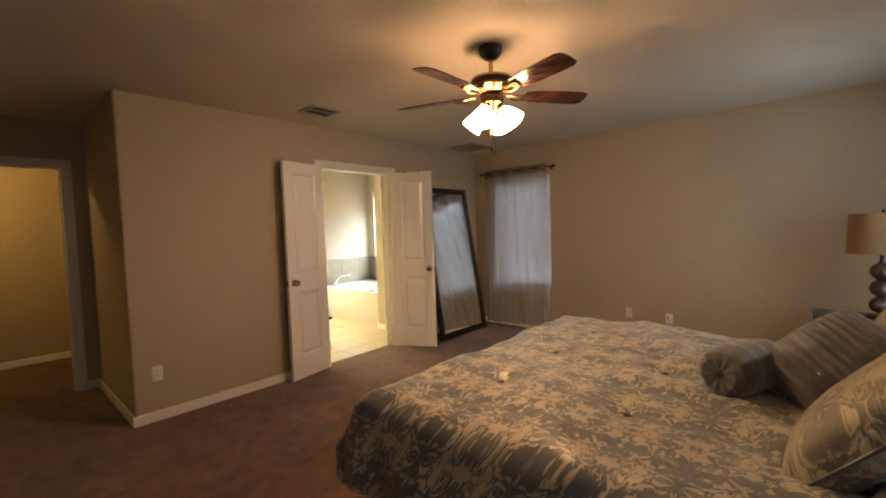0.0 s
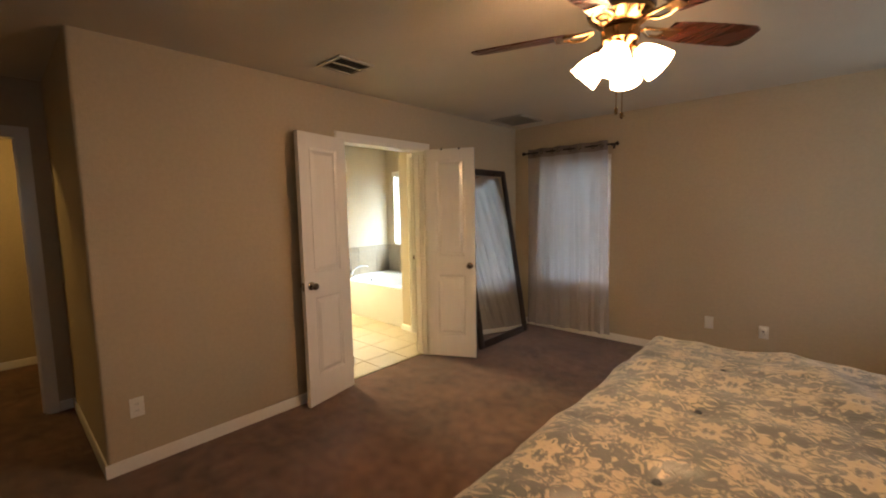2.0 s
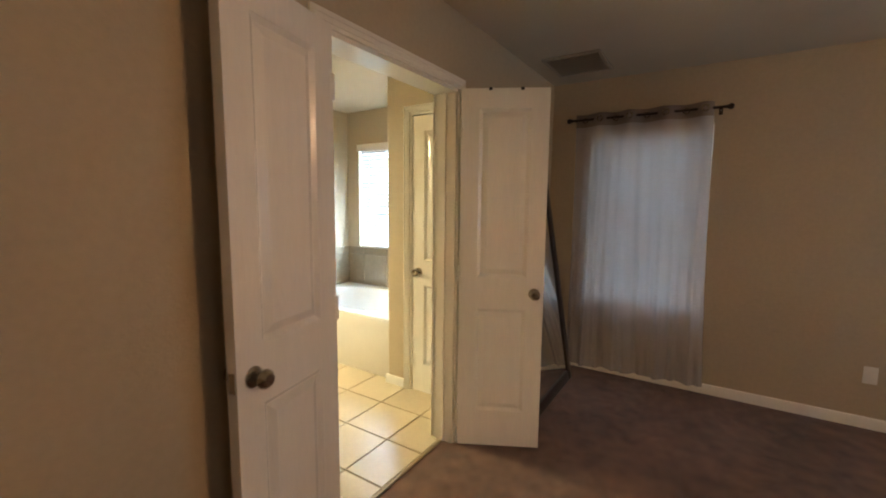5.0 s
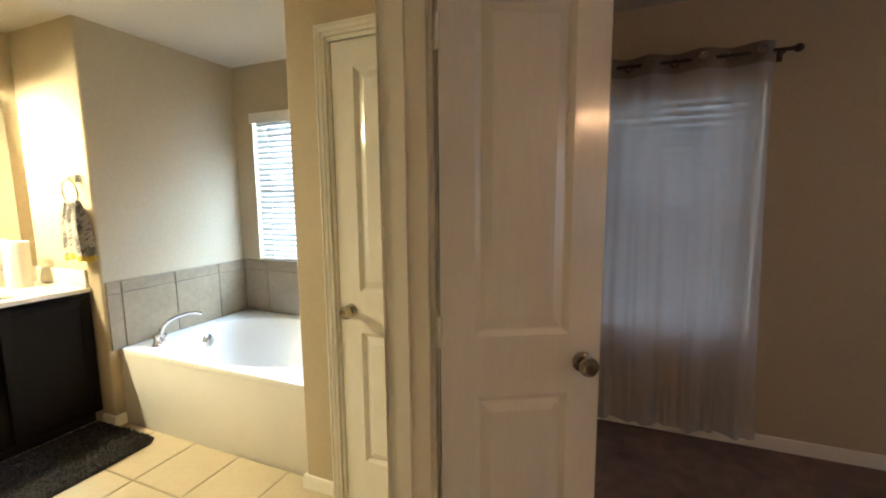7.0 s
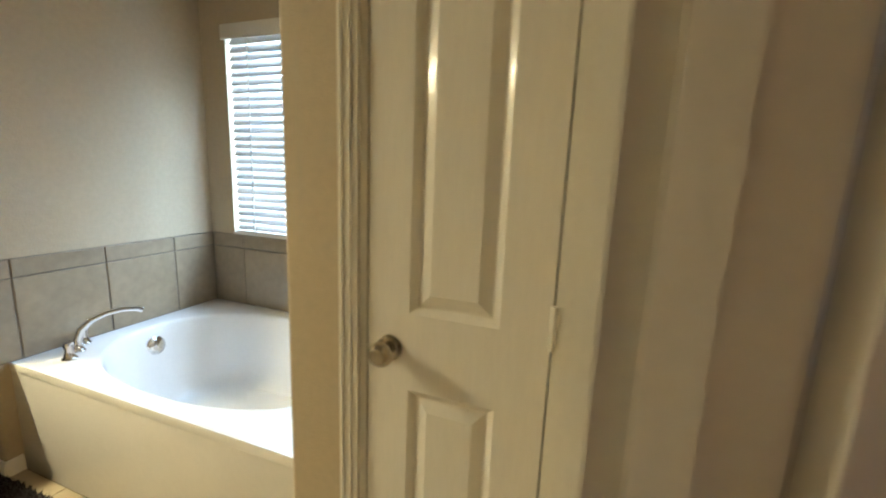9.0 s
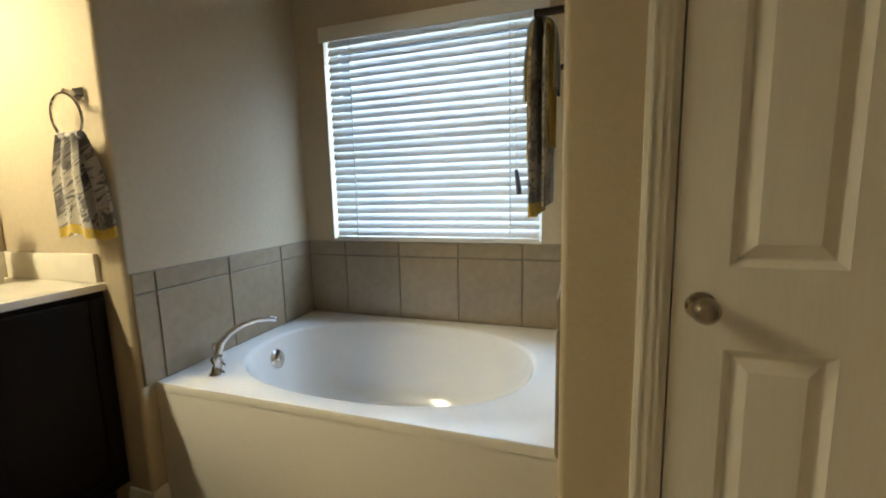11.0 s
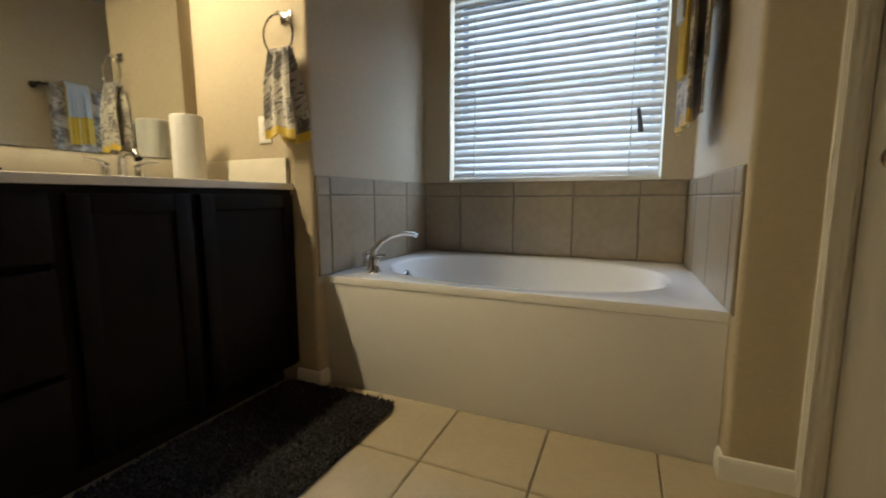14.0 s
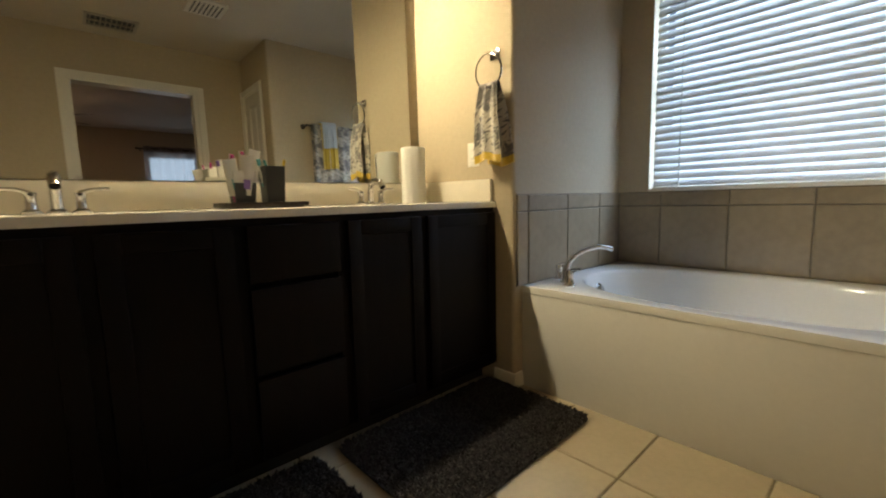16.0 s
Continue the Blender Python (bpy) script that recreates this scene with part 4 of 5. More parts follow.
def table_lamp():
    l = empty("table_lamp", "mosaic-ball table lamp with tan drum shade in wrap", "table lamp", pose(0.375, 4.55, 0.62))
    part("base", lathe([(0, 0), (0.085, 0), (0.088, 0.012), (0.07, 0.022), (0.03, 0.03), (0, 0.03)], 28), BRONZE, l)
    mosaic = mat("mosaic_glass", (0.06, 0.035, 0.018), 0.3, metal=0.1, var=0.8, scale=40, fine=90, coat=0.5)
    for i in range(3):
        z = 0.095 + 0.125 * i
        prof = [(0.066 * math.cos(radians(a)), z + 0.062 * math.sin(radians(a))) for a in range(-80, 81, 20)]
        part("ball", lathe(prof, 28), mosaic, l, "mosaic glass ball")
        part("collar", lathe([(0.02, z + 0.058), (0.03, z + 0.061), (0.03, z + 0.066), (0.02, z + 0.069)], 20), BRONZE, l)
    part("stem", lathe([(0.012, 0.03), (0.012, 0.62)], 12), BRONZE, l)
    part("shade", lathe([(0.188, 0.478), (0.192, 0.478), (0.180, 0.772), (0.176, 0.772)], 48), SHADE, l, "tan drum shade, unlit")
    wrap = lathe([(0.194, 0.476), (0.197, 0.52), (0.191, 0.60), (0.189, 0.70), (0.184, 0.774)], 60)
    for v in wrap.verts:
        a = math.atan2(v.co.y, v.co.x)
        k = 1 + 0.012 * noise.noise(Vector((a * 5, v.co.z * 20, 1)))
        v.co.x *= k
        v.co.y *= k
    part("plastic_wrap", wrap, WRAP, l, "crinkled clear plastic wrap")
    part("spider", tube([(-0.178, 0, 0.765), (0.178, 0, 0.765)], 0.003, 6), BRONZE, l)
    part("finial", lathe([(0.004, 0.76), (0.010, 0.775), (0.012, 0.79), (0, 0.802)], 14), BRONZE, l)


WRAP = see_through("clear_film", (0.35, 0.35, 0.35), 0.0, rough=0.08, weave=0.9, var=0.0)
table_lamp()


def chest():
    c = empty("chest_of_drawers", "black chest of drawers with a throw over it", "dresser", pose(-1.62, -0.17, 0))
    part("body", box(-0.38, 0.38, -0.27, 0.26, 0.08, 1.06), BLACK, c, bevel=0.006)
    for x in (-0.34, 0.34):
        for y in (-0.23, 0.22):
            part("leg", box(x - 0.03, x + 0.03, y - 0.03, y + 0.03, 0, 0.08), BLACK, c)
    part("top", box(-0.40, 0.40, -0.28, 0.275, 1.06, 1.09), BLACK, c, bevel=0.005)
    for i in range(4):
        d = part("drawer", box(-0.35, 0.35, 0.261, 0.277, 0.11 + 0.235 * i, 0.325 + 0.235 * i), BLACK, c, bevel=0.004)
        for x in (-0.2, 0.2):
            part("handle", tube([(x - 0.05, 0.277, 0.22 + 0.235 * i), (x - 0.04, 0.295, 0.22 + 0.235 * i), (x + 0.04, 0.295, 0.22 + 0.235 * i), (x + 0.05, 0.277, 0.22 + 0.235 * i)], 0.005, 8), BRONZE, d)


chest()


def hall_lamp():
    l = empty("hall_ceiling_lamp", "lit dome ceiling lamp in the hall", "ceiling lamp", pose(-5.75, -0.05, H))
    part("base", lathe([(0, 0), (0.12, 0), (0.125, -0.02), (0, -0.022)], 28), BRASS, l)
    part("dome", lathe([(0.115, -0.022), (0.11, -0.05), (0.085, -0.08), (0.045, -0.097), (0, -0.102)], 28), GLOW_HALL, l, "glowing glass dome")


hall_lamp()

# ================================================================ bathroom things
TUBF, RIM = 3.908, 0.492


def bathtub():
    b = empty("bathtub", "white acrylic alcove tub with oval basin", "bathtub", pose(0, 0, 0))
    x0, x1, y0, y1 = TL + 0.002, TR - 0.002, TUBF, BWIN - 0.002
    cx, cy, ax, ay = -5.315, 4.40, 0.64, 0.42
    part("apron", box(x0, x1, y0 + 0.002, y0 + 0.03, 0.0, RIM - 0.033), TUB, b, "plain white apron panel", bevel=0.002)
    # rim with a soft oval basin
    bm = bmesh.new()
    n = 96
    sq = []
    for k in range(n):
        a = 2 * math.pi * k / n
        c, s = math.cos(a), math.sin(a)
        # point of the rim's rectangle in this direction from the basin's centre
        tx = ((x1 if c > 0 else x0) - cx) / c if abs(c) > 1e-6 else 1e9
        ty = ((y1 if s > 0 else y0) - cy) / s if abs(s) > 1e-6 else 1e9
        q = min(tx, ty)
        sq.append((cx + c * q, cy + s * q))
    # square the corners up
    for X in (x0, x1):
        for Y in (y0, y1):
            k = min(range(n), key=lambda i: (sq[i][0] - X) ** 2 + (sq[i][1] - Y) ** 2)
            sq[k] = (X, Y)

    def oval(f, z, shift=0.0):
        out = []
        for k in range(n):
            a = 2 * math.pi * k / n
            c, s = math.cos(a), math.sin(a)
            e = 2 / 2.35
            out.append((cx + shift + ax * f * math.copysign(abs(c) ** e, c), cy + ay * f * math.copysign(abs(s) ** e, s), z))
        return out

    rings = [[(x, y, RIM - 0.032) for x, y in sq], [(x, y, RIM - 0.008) for x, y in sq],
             [(cx + (x - cx) * 0.996, cy + (y - cy) * 0.993, RIM) for x, y in sq],
             oval(1.0, RIM), oval(0.985, RIM - 0.004), oval(0.97, RIM - 0.018), oval(0.94, RIM - 0.09), oval(0.89, RIM - 0.19), oval(0.83, RIM - 0.29, 0.0),
             oval(0.77, RIM - 0.355), oval(0.68, RIM - 0.39), oval(0.4, RIM - 0.40), oval(0.05, RIM - 0.402)]
    vs = [[bm.verts.new(p) for p in r] for r in rings]
    for a, c in zip(vs, vs[1:]):
        for k in range(n):
            bm.faces.new((a[k], a[(k + 1) % n], c[(k + 1) % n], c[k]))
    bm.faces.new(vs[-1])
    part("rim_and_basin", bm, TUB, b)
    m = pose(cx - ax * 0.942, 4.41, 0.395, 0, 76, 0)
    o = part("overflow_plate", lathe([(0.046, 0), (0.046, 0.008), (0.038, 0.014), (0.014, 0.016), (0.010, 0.024), (0, 0.025)], 24, m), CHROME, b, "round chrome overflow plate")
    part("drain", lathe([(0, 0.012), (0.02, 0.012), (0.032, 0.008), (0.034, 0.0)], 20, pose(cx - 0.36, cy, RIM - 0.400)), CHROME, b)
    return b


bathtub()


def tub_faucet():
    f = empty("tub_faucet", "chrome deck-mounted tub filler with arched spout", "faucet", pose(-5.925, 4.085, RIM))
    pts = [(0, 0, 0.0), (0.0, 0.002, 0.055), (0.008, 0.014, 0.098), (0.028, 0.045, 0.134), (0.056, 0.09, 0.157), (0.088, 0.142, 0.166), (0.116, 0.185, 0.160), (0.128, 0.203, 0.150)]
    rad = [0.018, 0.017, 0.0155, 0.014, 0.013, 0.012, 0.012, 0.0125]
    part("spout", tube(pts, rad, 14), CHROME, f)
    part("base", lathe([(0, 0), (0.026, 0), (0.027, 0.006), (0.020, 0.016), (0.017, 0.03)], 22), CHROME, f)
    for dx, dy in ((0.058, -0.062), (-0.070, 0.060)):
        h = part("handle_base", lathe([(0, 0), (0.027, 0), (0.028, 0.007), (0.020, 0.018), (0.016, 0.045), (0.020, 0.062), (0.017, 0.076), (0, 0.080)], 20, pose(dx, dy, 0)), CHROME, f)
        part("lever", tube([(dx, dy, 0.072), (dx + 0.022, dy - 0.006, 0.084), (dx + 0.055, dy - 0.012, 0.088)], [0.009, 0.007, 0.0055], 10), CHROME, h)


tub_faucet()


def towel_cloth(parent, w, front, back, gap, material, name="towel_body", folds=2.5, amp=0.008, seed=0.0, band=None):
    """A towel folded over a bar along x; its two falls hang at -gap and +gap in y."""
    total = front + back + math.pi * gap

    def f(u, v):
        s = v * total
        x = (u - 0.5) * w
        wv = amp * math.sin(2 * math.pi * folds * u + seed) + amp * 0.5 * math.sin(2 * math.pi * folds * 2.3 * u + seed * 2)
        if s < front:
            y, z = -gap, -(front - s)
            k = min(1, (front - s) / 0.1)
            y += wv * k - 0.006 * k
            z += 0.006 * math.sin(5 * u + seed) * k
        elif s < front + math.pi * gap:
            a = (s - front) / gap
            y, z = -gap * math.cos(a), gap * math.sin(a)
        else:
            q = s - front - math.pi * gap
            y, z = gap, -q
            y += wv * 0.5 * min(1, q / 0.1)
        return (x, y, z)

    return part(name, sheet(40, 60, f, 0.006), material, parent)


def towel_ring():
    x, z = -6.145, 1.54
    r = empty("towel_ring", "chrome towel ring on the vanity side wall", "towel ring", pose(x, STUB, z))
    part("mount", box(-0.028, 0.028, -0.010, 0, -0.022, 0.022), CHROME, r, bevel=0.004)
    part("arm", tube([(0, -0.008, 0), (0, -0.05, 0.002), (0, -0.055, -0.008)], 0.008, 10), CHROME, r)
    pts = [(0.074 * math.sin(2 * math.pi * k / 40), -0.053 - 0.006 * math.cos(2 * math.pi * k / 40), -0.080 + 0.074 * math.cos(2 * math.pi * k / 40)) for k in range(40)]
    part("ring", tube(pts, 0.0045, 10, closed=True), CHROME, r)
    t = empty("hand_towel", "grey and white scroll hand towel with yellow hem", "towel", pose(x + 0.004, STUB - 0.050, z - 0.150))

    def fall(sy, length, wtop, wbot):
        def f(u, v):
            w = wtop + (wbot - wtop) * min(1, v * 1.2) ** 0.8
            xx = (u - 0.5) * w + (0.012 if sy < 0 else 0.034) * v
            yy = sy * (0.010 + 0.022 * min(1, 2.5 * v)) + 0.011 * math.sin(2 * math.pi * 2.2 * u + sy) * (1 - 0.4 * v)
            zz = 0.012 - length * v + 0.010 * math.sin(2 * math.pi * u + sy) * v
            return (xx, yy, zz)
        return f

    for sy, L in ((-1, 0.335), (1, 0.350)):
        a = fall(sy, L, 0.092, 0.150)
        b = part("fall", sheet(36, 40, lambda u, v: a(u, v * 0.90), 0.007), ZEBRA, t)
        part("hem", sheet(36, 6, lambda u, v: a(u, 0.90 + v * 0.10), 0.009), YELLOW, b, "yellow terry hem")
    part("fold", tube([(-0.052, 0, 0.010), (0, -0.004, 0.006), (0.052, 0, 0.010)], 0.014, 10), ZEBRA, t)


towel_ring()


def towel_bar():
    y0, y1, z, off = 4.14, 4.75, 1.69, 0.088
    r = empty("towel_bar", "dark bronze towel bar on the tub side wall", "towel bar", pose(TR, (y0 + y1) / 2, z))
    L = (y1 - y0) / 2
    part("bar", tube([(-off, -L, 0), (-off, L, 0)], 0.008, 12), BRONZE, r)
    for s in (-1, 1):
        part("post", lathe([(0, 0), (0.024, 0), (0.024, 0.008), (0.011, 0.014), (0.011, off + 0.01), (0, off + 0.012)], 18, pose(0, s * (L - 0.012), 0, 0, -90)), BRONZE, r)

    def towel(name, label, y, w, fr, bk, gap, material, hem):
        t = empty(name, label, "towel", pose(TR - off, y, z, 0, 0, -90))
        b = towel_cloth(t, w, fr, bk, gap, material, seed=y * 3)
        if hem:
            part("hem", sheet(30, 3, lambda u, v: ((u - 0.5) * w * 1.005, -gap - 0.006 + 0.008 * math.sin(2 * math.pi * 2.5 * u + y * 3) + 0.004 * math.sin(5.75 * 2 * math.pi * u + y * 6), -fr + 0.03 - 0.045 * v), 0.009), YELLOW, b, "yellow terry hem")

    towel("bath_towel", "grey scroll bath towel hanging on the bar", 4.40, 0.40, 0.58, 0.56, 0.020, ZEBRA, True)
    towel("hand_towel", "yellow hand towel layered over the bath towel", 4.365, 0.17, 0.41, 0.36, 0.034, YELLOW, False)
    towel("wash_cloth", "pale blue wash cloth layered on top", 4.362, 0.15, 0.21, 0.18, 0.047, PALEBLUE, False)


towel_bar()

# ---------------------------------------------------------------- vanity
VF, V0, V1, CT = -6.165, 1.96, 3.845, 0.888


def vanity():
    v = empty("vanity_cabinet", "espresso double vanity with doors and drawers", "cabinet", pose(0, 0, 0))
    part("body", box(MW + 0.004, VF - 0.02, V0, V1, 0.10, CT - 0.028), ESPRESSO, v)
    part("toe_kick", box(MW + 0.004, VF - 0.085, V0 + 0.02, V1, 0, 0.10), BLACK, v)
    ff = box(VF - 0.02, VF, V0, V1, CT - 0.085, CT - 0.028)
    box(VF - 0.02, VF, V0, V1, 0.10, 0.125, ff)
    for y in (V0 + 0.018, 2.375, 2.715, 3.045, 3.405, V1 - 0.012):
        box(VF - 0.02, VF, y - 0.020, min(y + 0.020, V1), 0.125, CT - 0.085, ff)
    part("face_frame", ff, ESPRESSO, v)

    def shaker(y0, y1, z0, z1, rail=0.052):
        d = part("door", box(VF + 0.001, VF + 0.012, y0 + 0.01, y1 - 0.01, z0 + 0.01, z1 - 0.01), ESPRESSO, v)
        for a, b in ((y0, y0 + rail), (y1 - rail, y1)):
            part("stile", box(VF + 0.0015, VF + 0.020, a, b, z0, z1), ESPRESSO, d, bevel=0.002)
        for a, b in ((z0, z0 + rail), (z1 - rail, z1)):
            part("rail", box(VF + 0.0015, VF + 0.0198, y0 + rail + 0.0005, y1 - rail - 0.0005, a, b), ESPRESSO, d, bevel=0.002)

    top = CT - 0.050
    for a, b in ((1.985, 2.358), (2.392, 2.698), (3.062, 3.388), (3.422, 3.835)):
        shaker(a, b, 0.115, top)
    for z0, z1 in ((0.668, top), (0.385, 0.650), (0.115, 0.367)):
        part("drawer", box(VF + 0.001, VF + 0.020, 2.732, 3.028, z0, z1), ESPRESSO, v, bevel=0.003)


vanity()


def counter():
    c = empty("countertop", "cream cultured-marble vanity top with two sinks", "countertop", pose(0, 0, 0))
    x0, x1, y0, y1 = MW + 0.003, -6.150, V0 - 0.01, STUB - 0.001
    sinks = (2.34, 3.434)
    n = 40
    bm = bmesh.new()

    def bowl(cy, half):
        # plate with an oval hole, running into the bowl
        cx, ax, ay = -6.375, 0.150, 0.21
        outer = []
        for k in range(n):
            a = 2 * math.pi * (k + 0.5) / n
            cc, s = math.cos(a), math.sin(a)
            tx = ((x1 - 0.006 if cc > 0 else x0) - cx) / cc
            ty = (half[1] - cy if s > 0 else half[0] - cy) / s
            q = min(tx, ty)
            outer.append((cx + cc * q, cy + s * q))
        for X in (x0, x1 - 0.006):
            for Y in half:
                k = min(range(n), key=lambda i: (outer[i][0] - X) ** 2 + (outer[i][1] - Y) ** 2)
                outer[k] = (X, Y)
        rings = [[(x, y, CT) for x, y in outer]]
        for f, z in ((1.0, CT), (0.97, CT - 0.006), (0.9, CT - 0.05), (0.72, CT - 0.10), (0.4, CT - 0.13), (0.08, CT - 0.135)):
            rings.append([(cx + ax * f * math.cos(2 * math.pi * (k + 0.5) / n), cy + ay * f * math.sin(2 * math.pi * (k + 0.5) / n), z) for k in range(n)])
        vs = [[bm.verts.new(p) for p in r] for r in rings]
        for a, b in zip(vs, vs[1:]):
            for k in range(n):
                bm.faces.new((a[k], a[(k + 1) % n], b[(k + 1) % n], b[k]))
        bm.faces.new(vs[-1])

    mid = 2.887
    bowl(sinks[0], (y0, mid)), bowl(sinks[1], (mid, y1))
    box(x1 - 0.006, x1, y0, y1, CT - 0.027, CT - 0.003, bm)
    part("slab", bm, MARBLE, c)
    edge = bmesh.new()
    tube([(x1 - 0.006, y0, CT - 0.006), (x1 - 0.006, y1, CT - 0.006)], 0.006, 10, edge)
    part("front_edge", edge, MARBLE, c)
    part("backsplash", box(x0, x0 + 0.018, y0, y1, CT, CT + 0.105), MARBLE, c, bevel=0.004)
    part("side_splash", box(x0 + 0.019, x1 - 0.02, y1 - 0.018, y1, CT, CT + 0.105), MARBLE, c, bevel=0.004)


counter()


def wall_mirror():
    b, t = CT + 0.107, 2.02
    m = pose(MW + 0.021, 0, b, 0, -0.7, 0)
    g = empty("vanity_mirror", "frameless vanity mirror resting on the backsplash", "mirror", m)
    part("glass", box(-0.004, 0.001, 1.97, 3.775, 0, t - b), MIRROR, g, smooth=False)
    part("glass_edge", box(-0.004, 0.0012, 3.7752, 3.777, 0, t - b), CHROME, g)
    for y in (2.4, 3.4):
        part("clip", box(-0.002, 0.004, y - 0.01, y + 0.01, -0.001, 0.012), CHROME, g)


wall_mirror()


def vanity_light(y):
    l = empty("vanity_light", "brass wall light with frosted glass shades over the mirror", "wall lamp", pose(MW, y, 2.17))
    part("bar", box(0.001, 0.03, -0.34, 0.34, -0.04, 0.06), BRASS, l, bevel=0.006)
    for i in range(4):
        m = pose(0.135, -0.255 + 0.17 * i, 0)
        part("socket", lathe([(0, 0.055), (0.022, 0.05), (0.026, 0.02), (0.026, 0.0)], 16, m, tube([(0.02, -0.255 + 0.17 * i, 0.03), (0.135, -0.255 + 0.17 * i, 0.045)], 0.008, 8)), BRASS, l)
        part("shade", lathe([(0.026, 0.0), (0.038, -0.01), (0.056, -0.04), (0.066, -0.075), (0.064, -0.075), (0.054, -0.04), (0.036, -0.012), (0.024, -0.002)], 24, m), FROST, l, "frosted glass shade")
        part("bulb", lathe([(0, -0.092), (0.022, -0.084), (0.032, -0.064), (0.028, -0.042), (0.014, -0.015), (0, -0.012)], 16, m), GLOW_BAR, l, "lit bulb")


vanity_light(3.08)


def basin_faucet(y):
    f = empty("basin_faucet", "chrome widespread basin faucet with lever handles", "faucet", pose(-6.575, y, CT), group="vanity faucets")
    part("spout", tube([(0, 0, 0.0), (0.002, 0, 0.06), (0.012, 0, 0.095), (0.045, 0, 0.108), (0.085, 0, 0.10), (0.105, 0, 0.076)], [0.016, 0.015, 0.015, 0.0155, 0.015, 0.014], 14), CHROME, f)
    part("base", lathe([(0, 0), (0.026, 0), (0.026, 0.006), (0.017, 0.014)], 20), CHROME, f)
    for s in (-1, 1):
        h = part("handle_base", lathe([(0, 0), (0.023, 0), (0.024, 0.006), (0.015, 0.014), (0.013, 0.05), (0.016, 0.06), (0, 0.066)], 18, pose(0.005, s * 0.055, 0)), CHROME, f)
        part("lever", tube([(0.005, s * 0.055, 0.06), (0.01, s * 0.085, 0.070), (0.012, s * 0.125, 0.072)], [0.008, 0.006, 0.005], 10), CHROME, h)


basin_faucet(2.34), basin_faucet(3.434)


def paper_towels():
    p = empty("paper_towel_roll", "roll of white paper towels standing on the counter", "paper towels", pose(-6.575, 3.70, CT))
    bm = lathe([(0.019, 0.0), (0.059, 0.0), (0.062, 0.004), (0.062, 0.276), (0.059, 0.280), (0.019, 0.280), (0.019, 0.0)], 40)
    part("roll", bm, PAPER, p)
    part("loose_sheet", sheet(6, 2, lambda u, v: (0.0632 * math.cos(-0.6 - 0.7 * u) + 0.004 * u, 0.0632 * math.sin(-0.6 - 0.7 * u) - 0.006 * u, 0.003 + 0.27 * v), 0.001), PAPER, p)
    part("core", lathe([(0.018, 0.001), (0.018, 0.275)], 20), mat("cardboard", (0.3, 0.22, 0.14), 0.9), p)


paper_towels()


def tray_set():
    t = empty("vanity_tray", "dark rectangular tray on the vanity top", "tray", pose(-6.50, 2.906, CT))
    bm = box(-0.075, 0.075, -0.13, 0.13, 0.0, 0.008)
    for x0, x1, y0, y1 in ((-0.088, -0.075, -0.145, 0.145), (0.075, 0.088, -0.145, 0.145), (-0.075, 0.075, -0.145, -0.13), (-0.075, 0.075, 0.13, 0.145)):
        box(x0, x1, y0, y1, 0.004, 0.020, bm)
    part("tray_body", bm, BRONZE, t, bevel=0.002)
    for nm, lb, y, w, h in (("toothbrush_holder", "square black and white toothbrush holder", -0.066, 0.038, 0.125), ("tumbler", "square black bathroom tumbler with brushes", 0.044, 0.037, 0.148)):
        cup = empty(nm, lb, "cup", pose(-6.50, 2.906 + y, CT + 0.008))
        body = bmesh.new()
        lo, hi = 0.86 * w, w
        z = h * (0.66 if nm == "toothbrush_holder" else 0.985)
        a = [body.verts.new((sx * lo, sy * lo, 0)) for sx, sy in ((-1, -1), (1, -1), (1, 1), (-1, 1))]
        b = [body.verts.new((sx * hi, sy * hi, z)) for sx, sy in ((-1, -1), (1, -1), (1, 1), (-1, 1))]
        for k in range(4):
            body.faces.new((a[k], a[(k + 1) % 4], b[(k + 1) % 4], b[k]))
        body.faces.new(a[::-1])
        c = [body.verts.new((v.co.x * 0.9, v.co.y * 0.9, z)) for v in b]
        d = [body.verts.new((v.co.x * 0.85, v.co.y * 0.85, 0.01)) for v in b]
        for k in range(4):
            body.faces.new((b[k], b[(k + 1) % 4], c[(k + 1) % 4], c[k])), body.faces.new((c[k], c[(k + 1) % 4], d[(k + 1) % 4], d[k]))
        body.faces.new(d)
        part("cup_body", body, BLACK, cup, bevel=0.002)
        if nm == "toothbrush_holder":
            rim = box(-w * 1.02, w * 1.02, -w * 1.02, -w * 0.9, z, h)
            box(-w * 1.02, w * 1.02, w * 0.9, w * 1.02, z, h, rim), box(-w * 1.02, -w * 0.9, -w * 0.9, w * 0.9, z, h, rim), box(w * 0.9, w * 1.02, -w * 0.9, w * 0.9, z, h, rim)
            part("rim", rim, WPLAST, cup, "white rim band")


def toothpaste(x, y, z, m_lean, body, cap, h=0.13):
    t = empty("toothpaste_tube", "white toothpaste tube standing in the holder", "toothpaste", pose(x, y, z, *m_lean), group="tubes in the holder")
    def f(u, v):
        a = 2 * math.pi * u
        k = v
        return (0.017 * math.cos(a) * (1 - 0.88 * k), 0.024 * math.sin(a) * (1 + 0.05 * k), 0.028 + (h - 0.028) * k)
    bm = sheet(20, 6, f)
    bmesh.ops.remove_doubles(bm, verts=bm.verts, dist=0.0004)
    part("tube", bm, WPLAST, t)
    part("print", box(0.0115, 0.0150, -0.011, 0.011, 0.05, 0.085), body, t, "coloured print band")
    part("cap", lathe([(0, 0), (0.012, 0), (0.014, 0.028), (0, 0.029)], 16), cap, t)


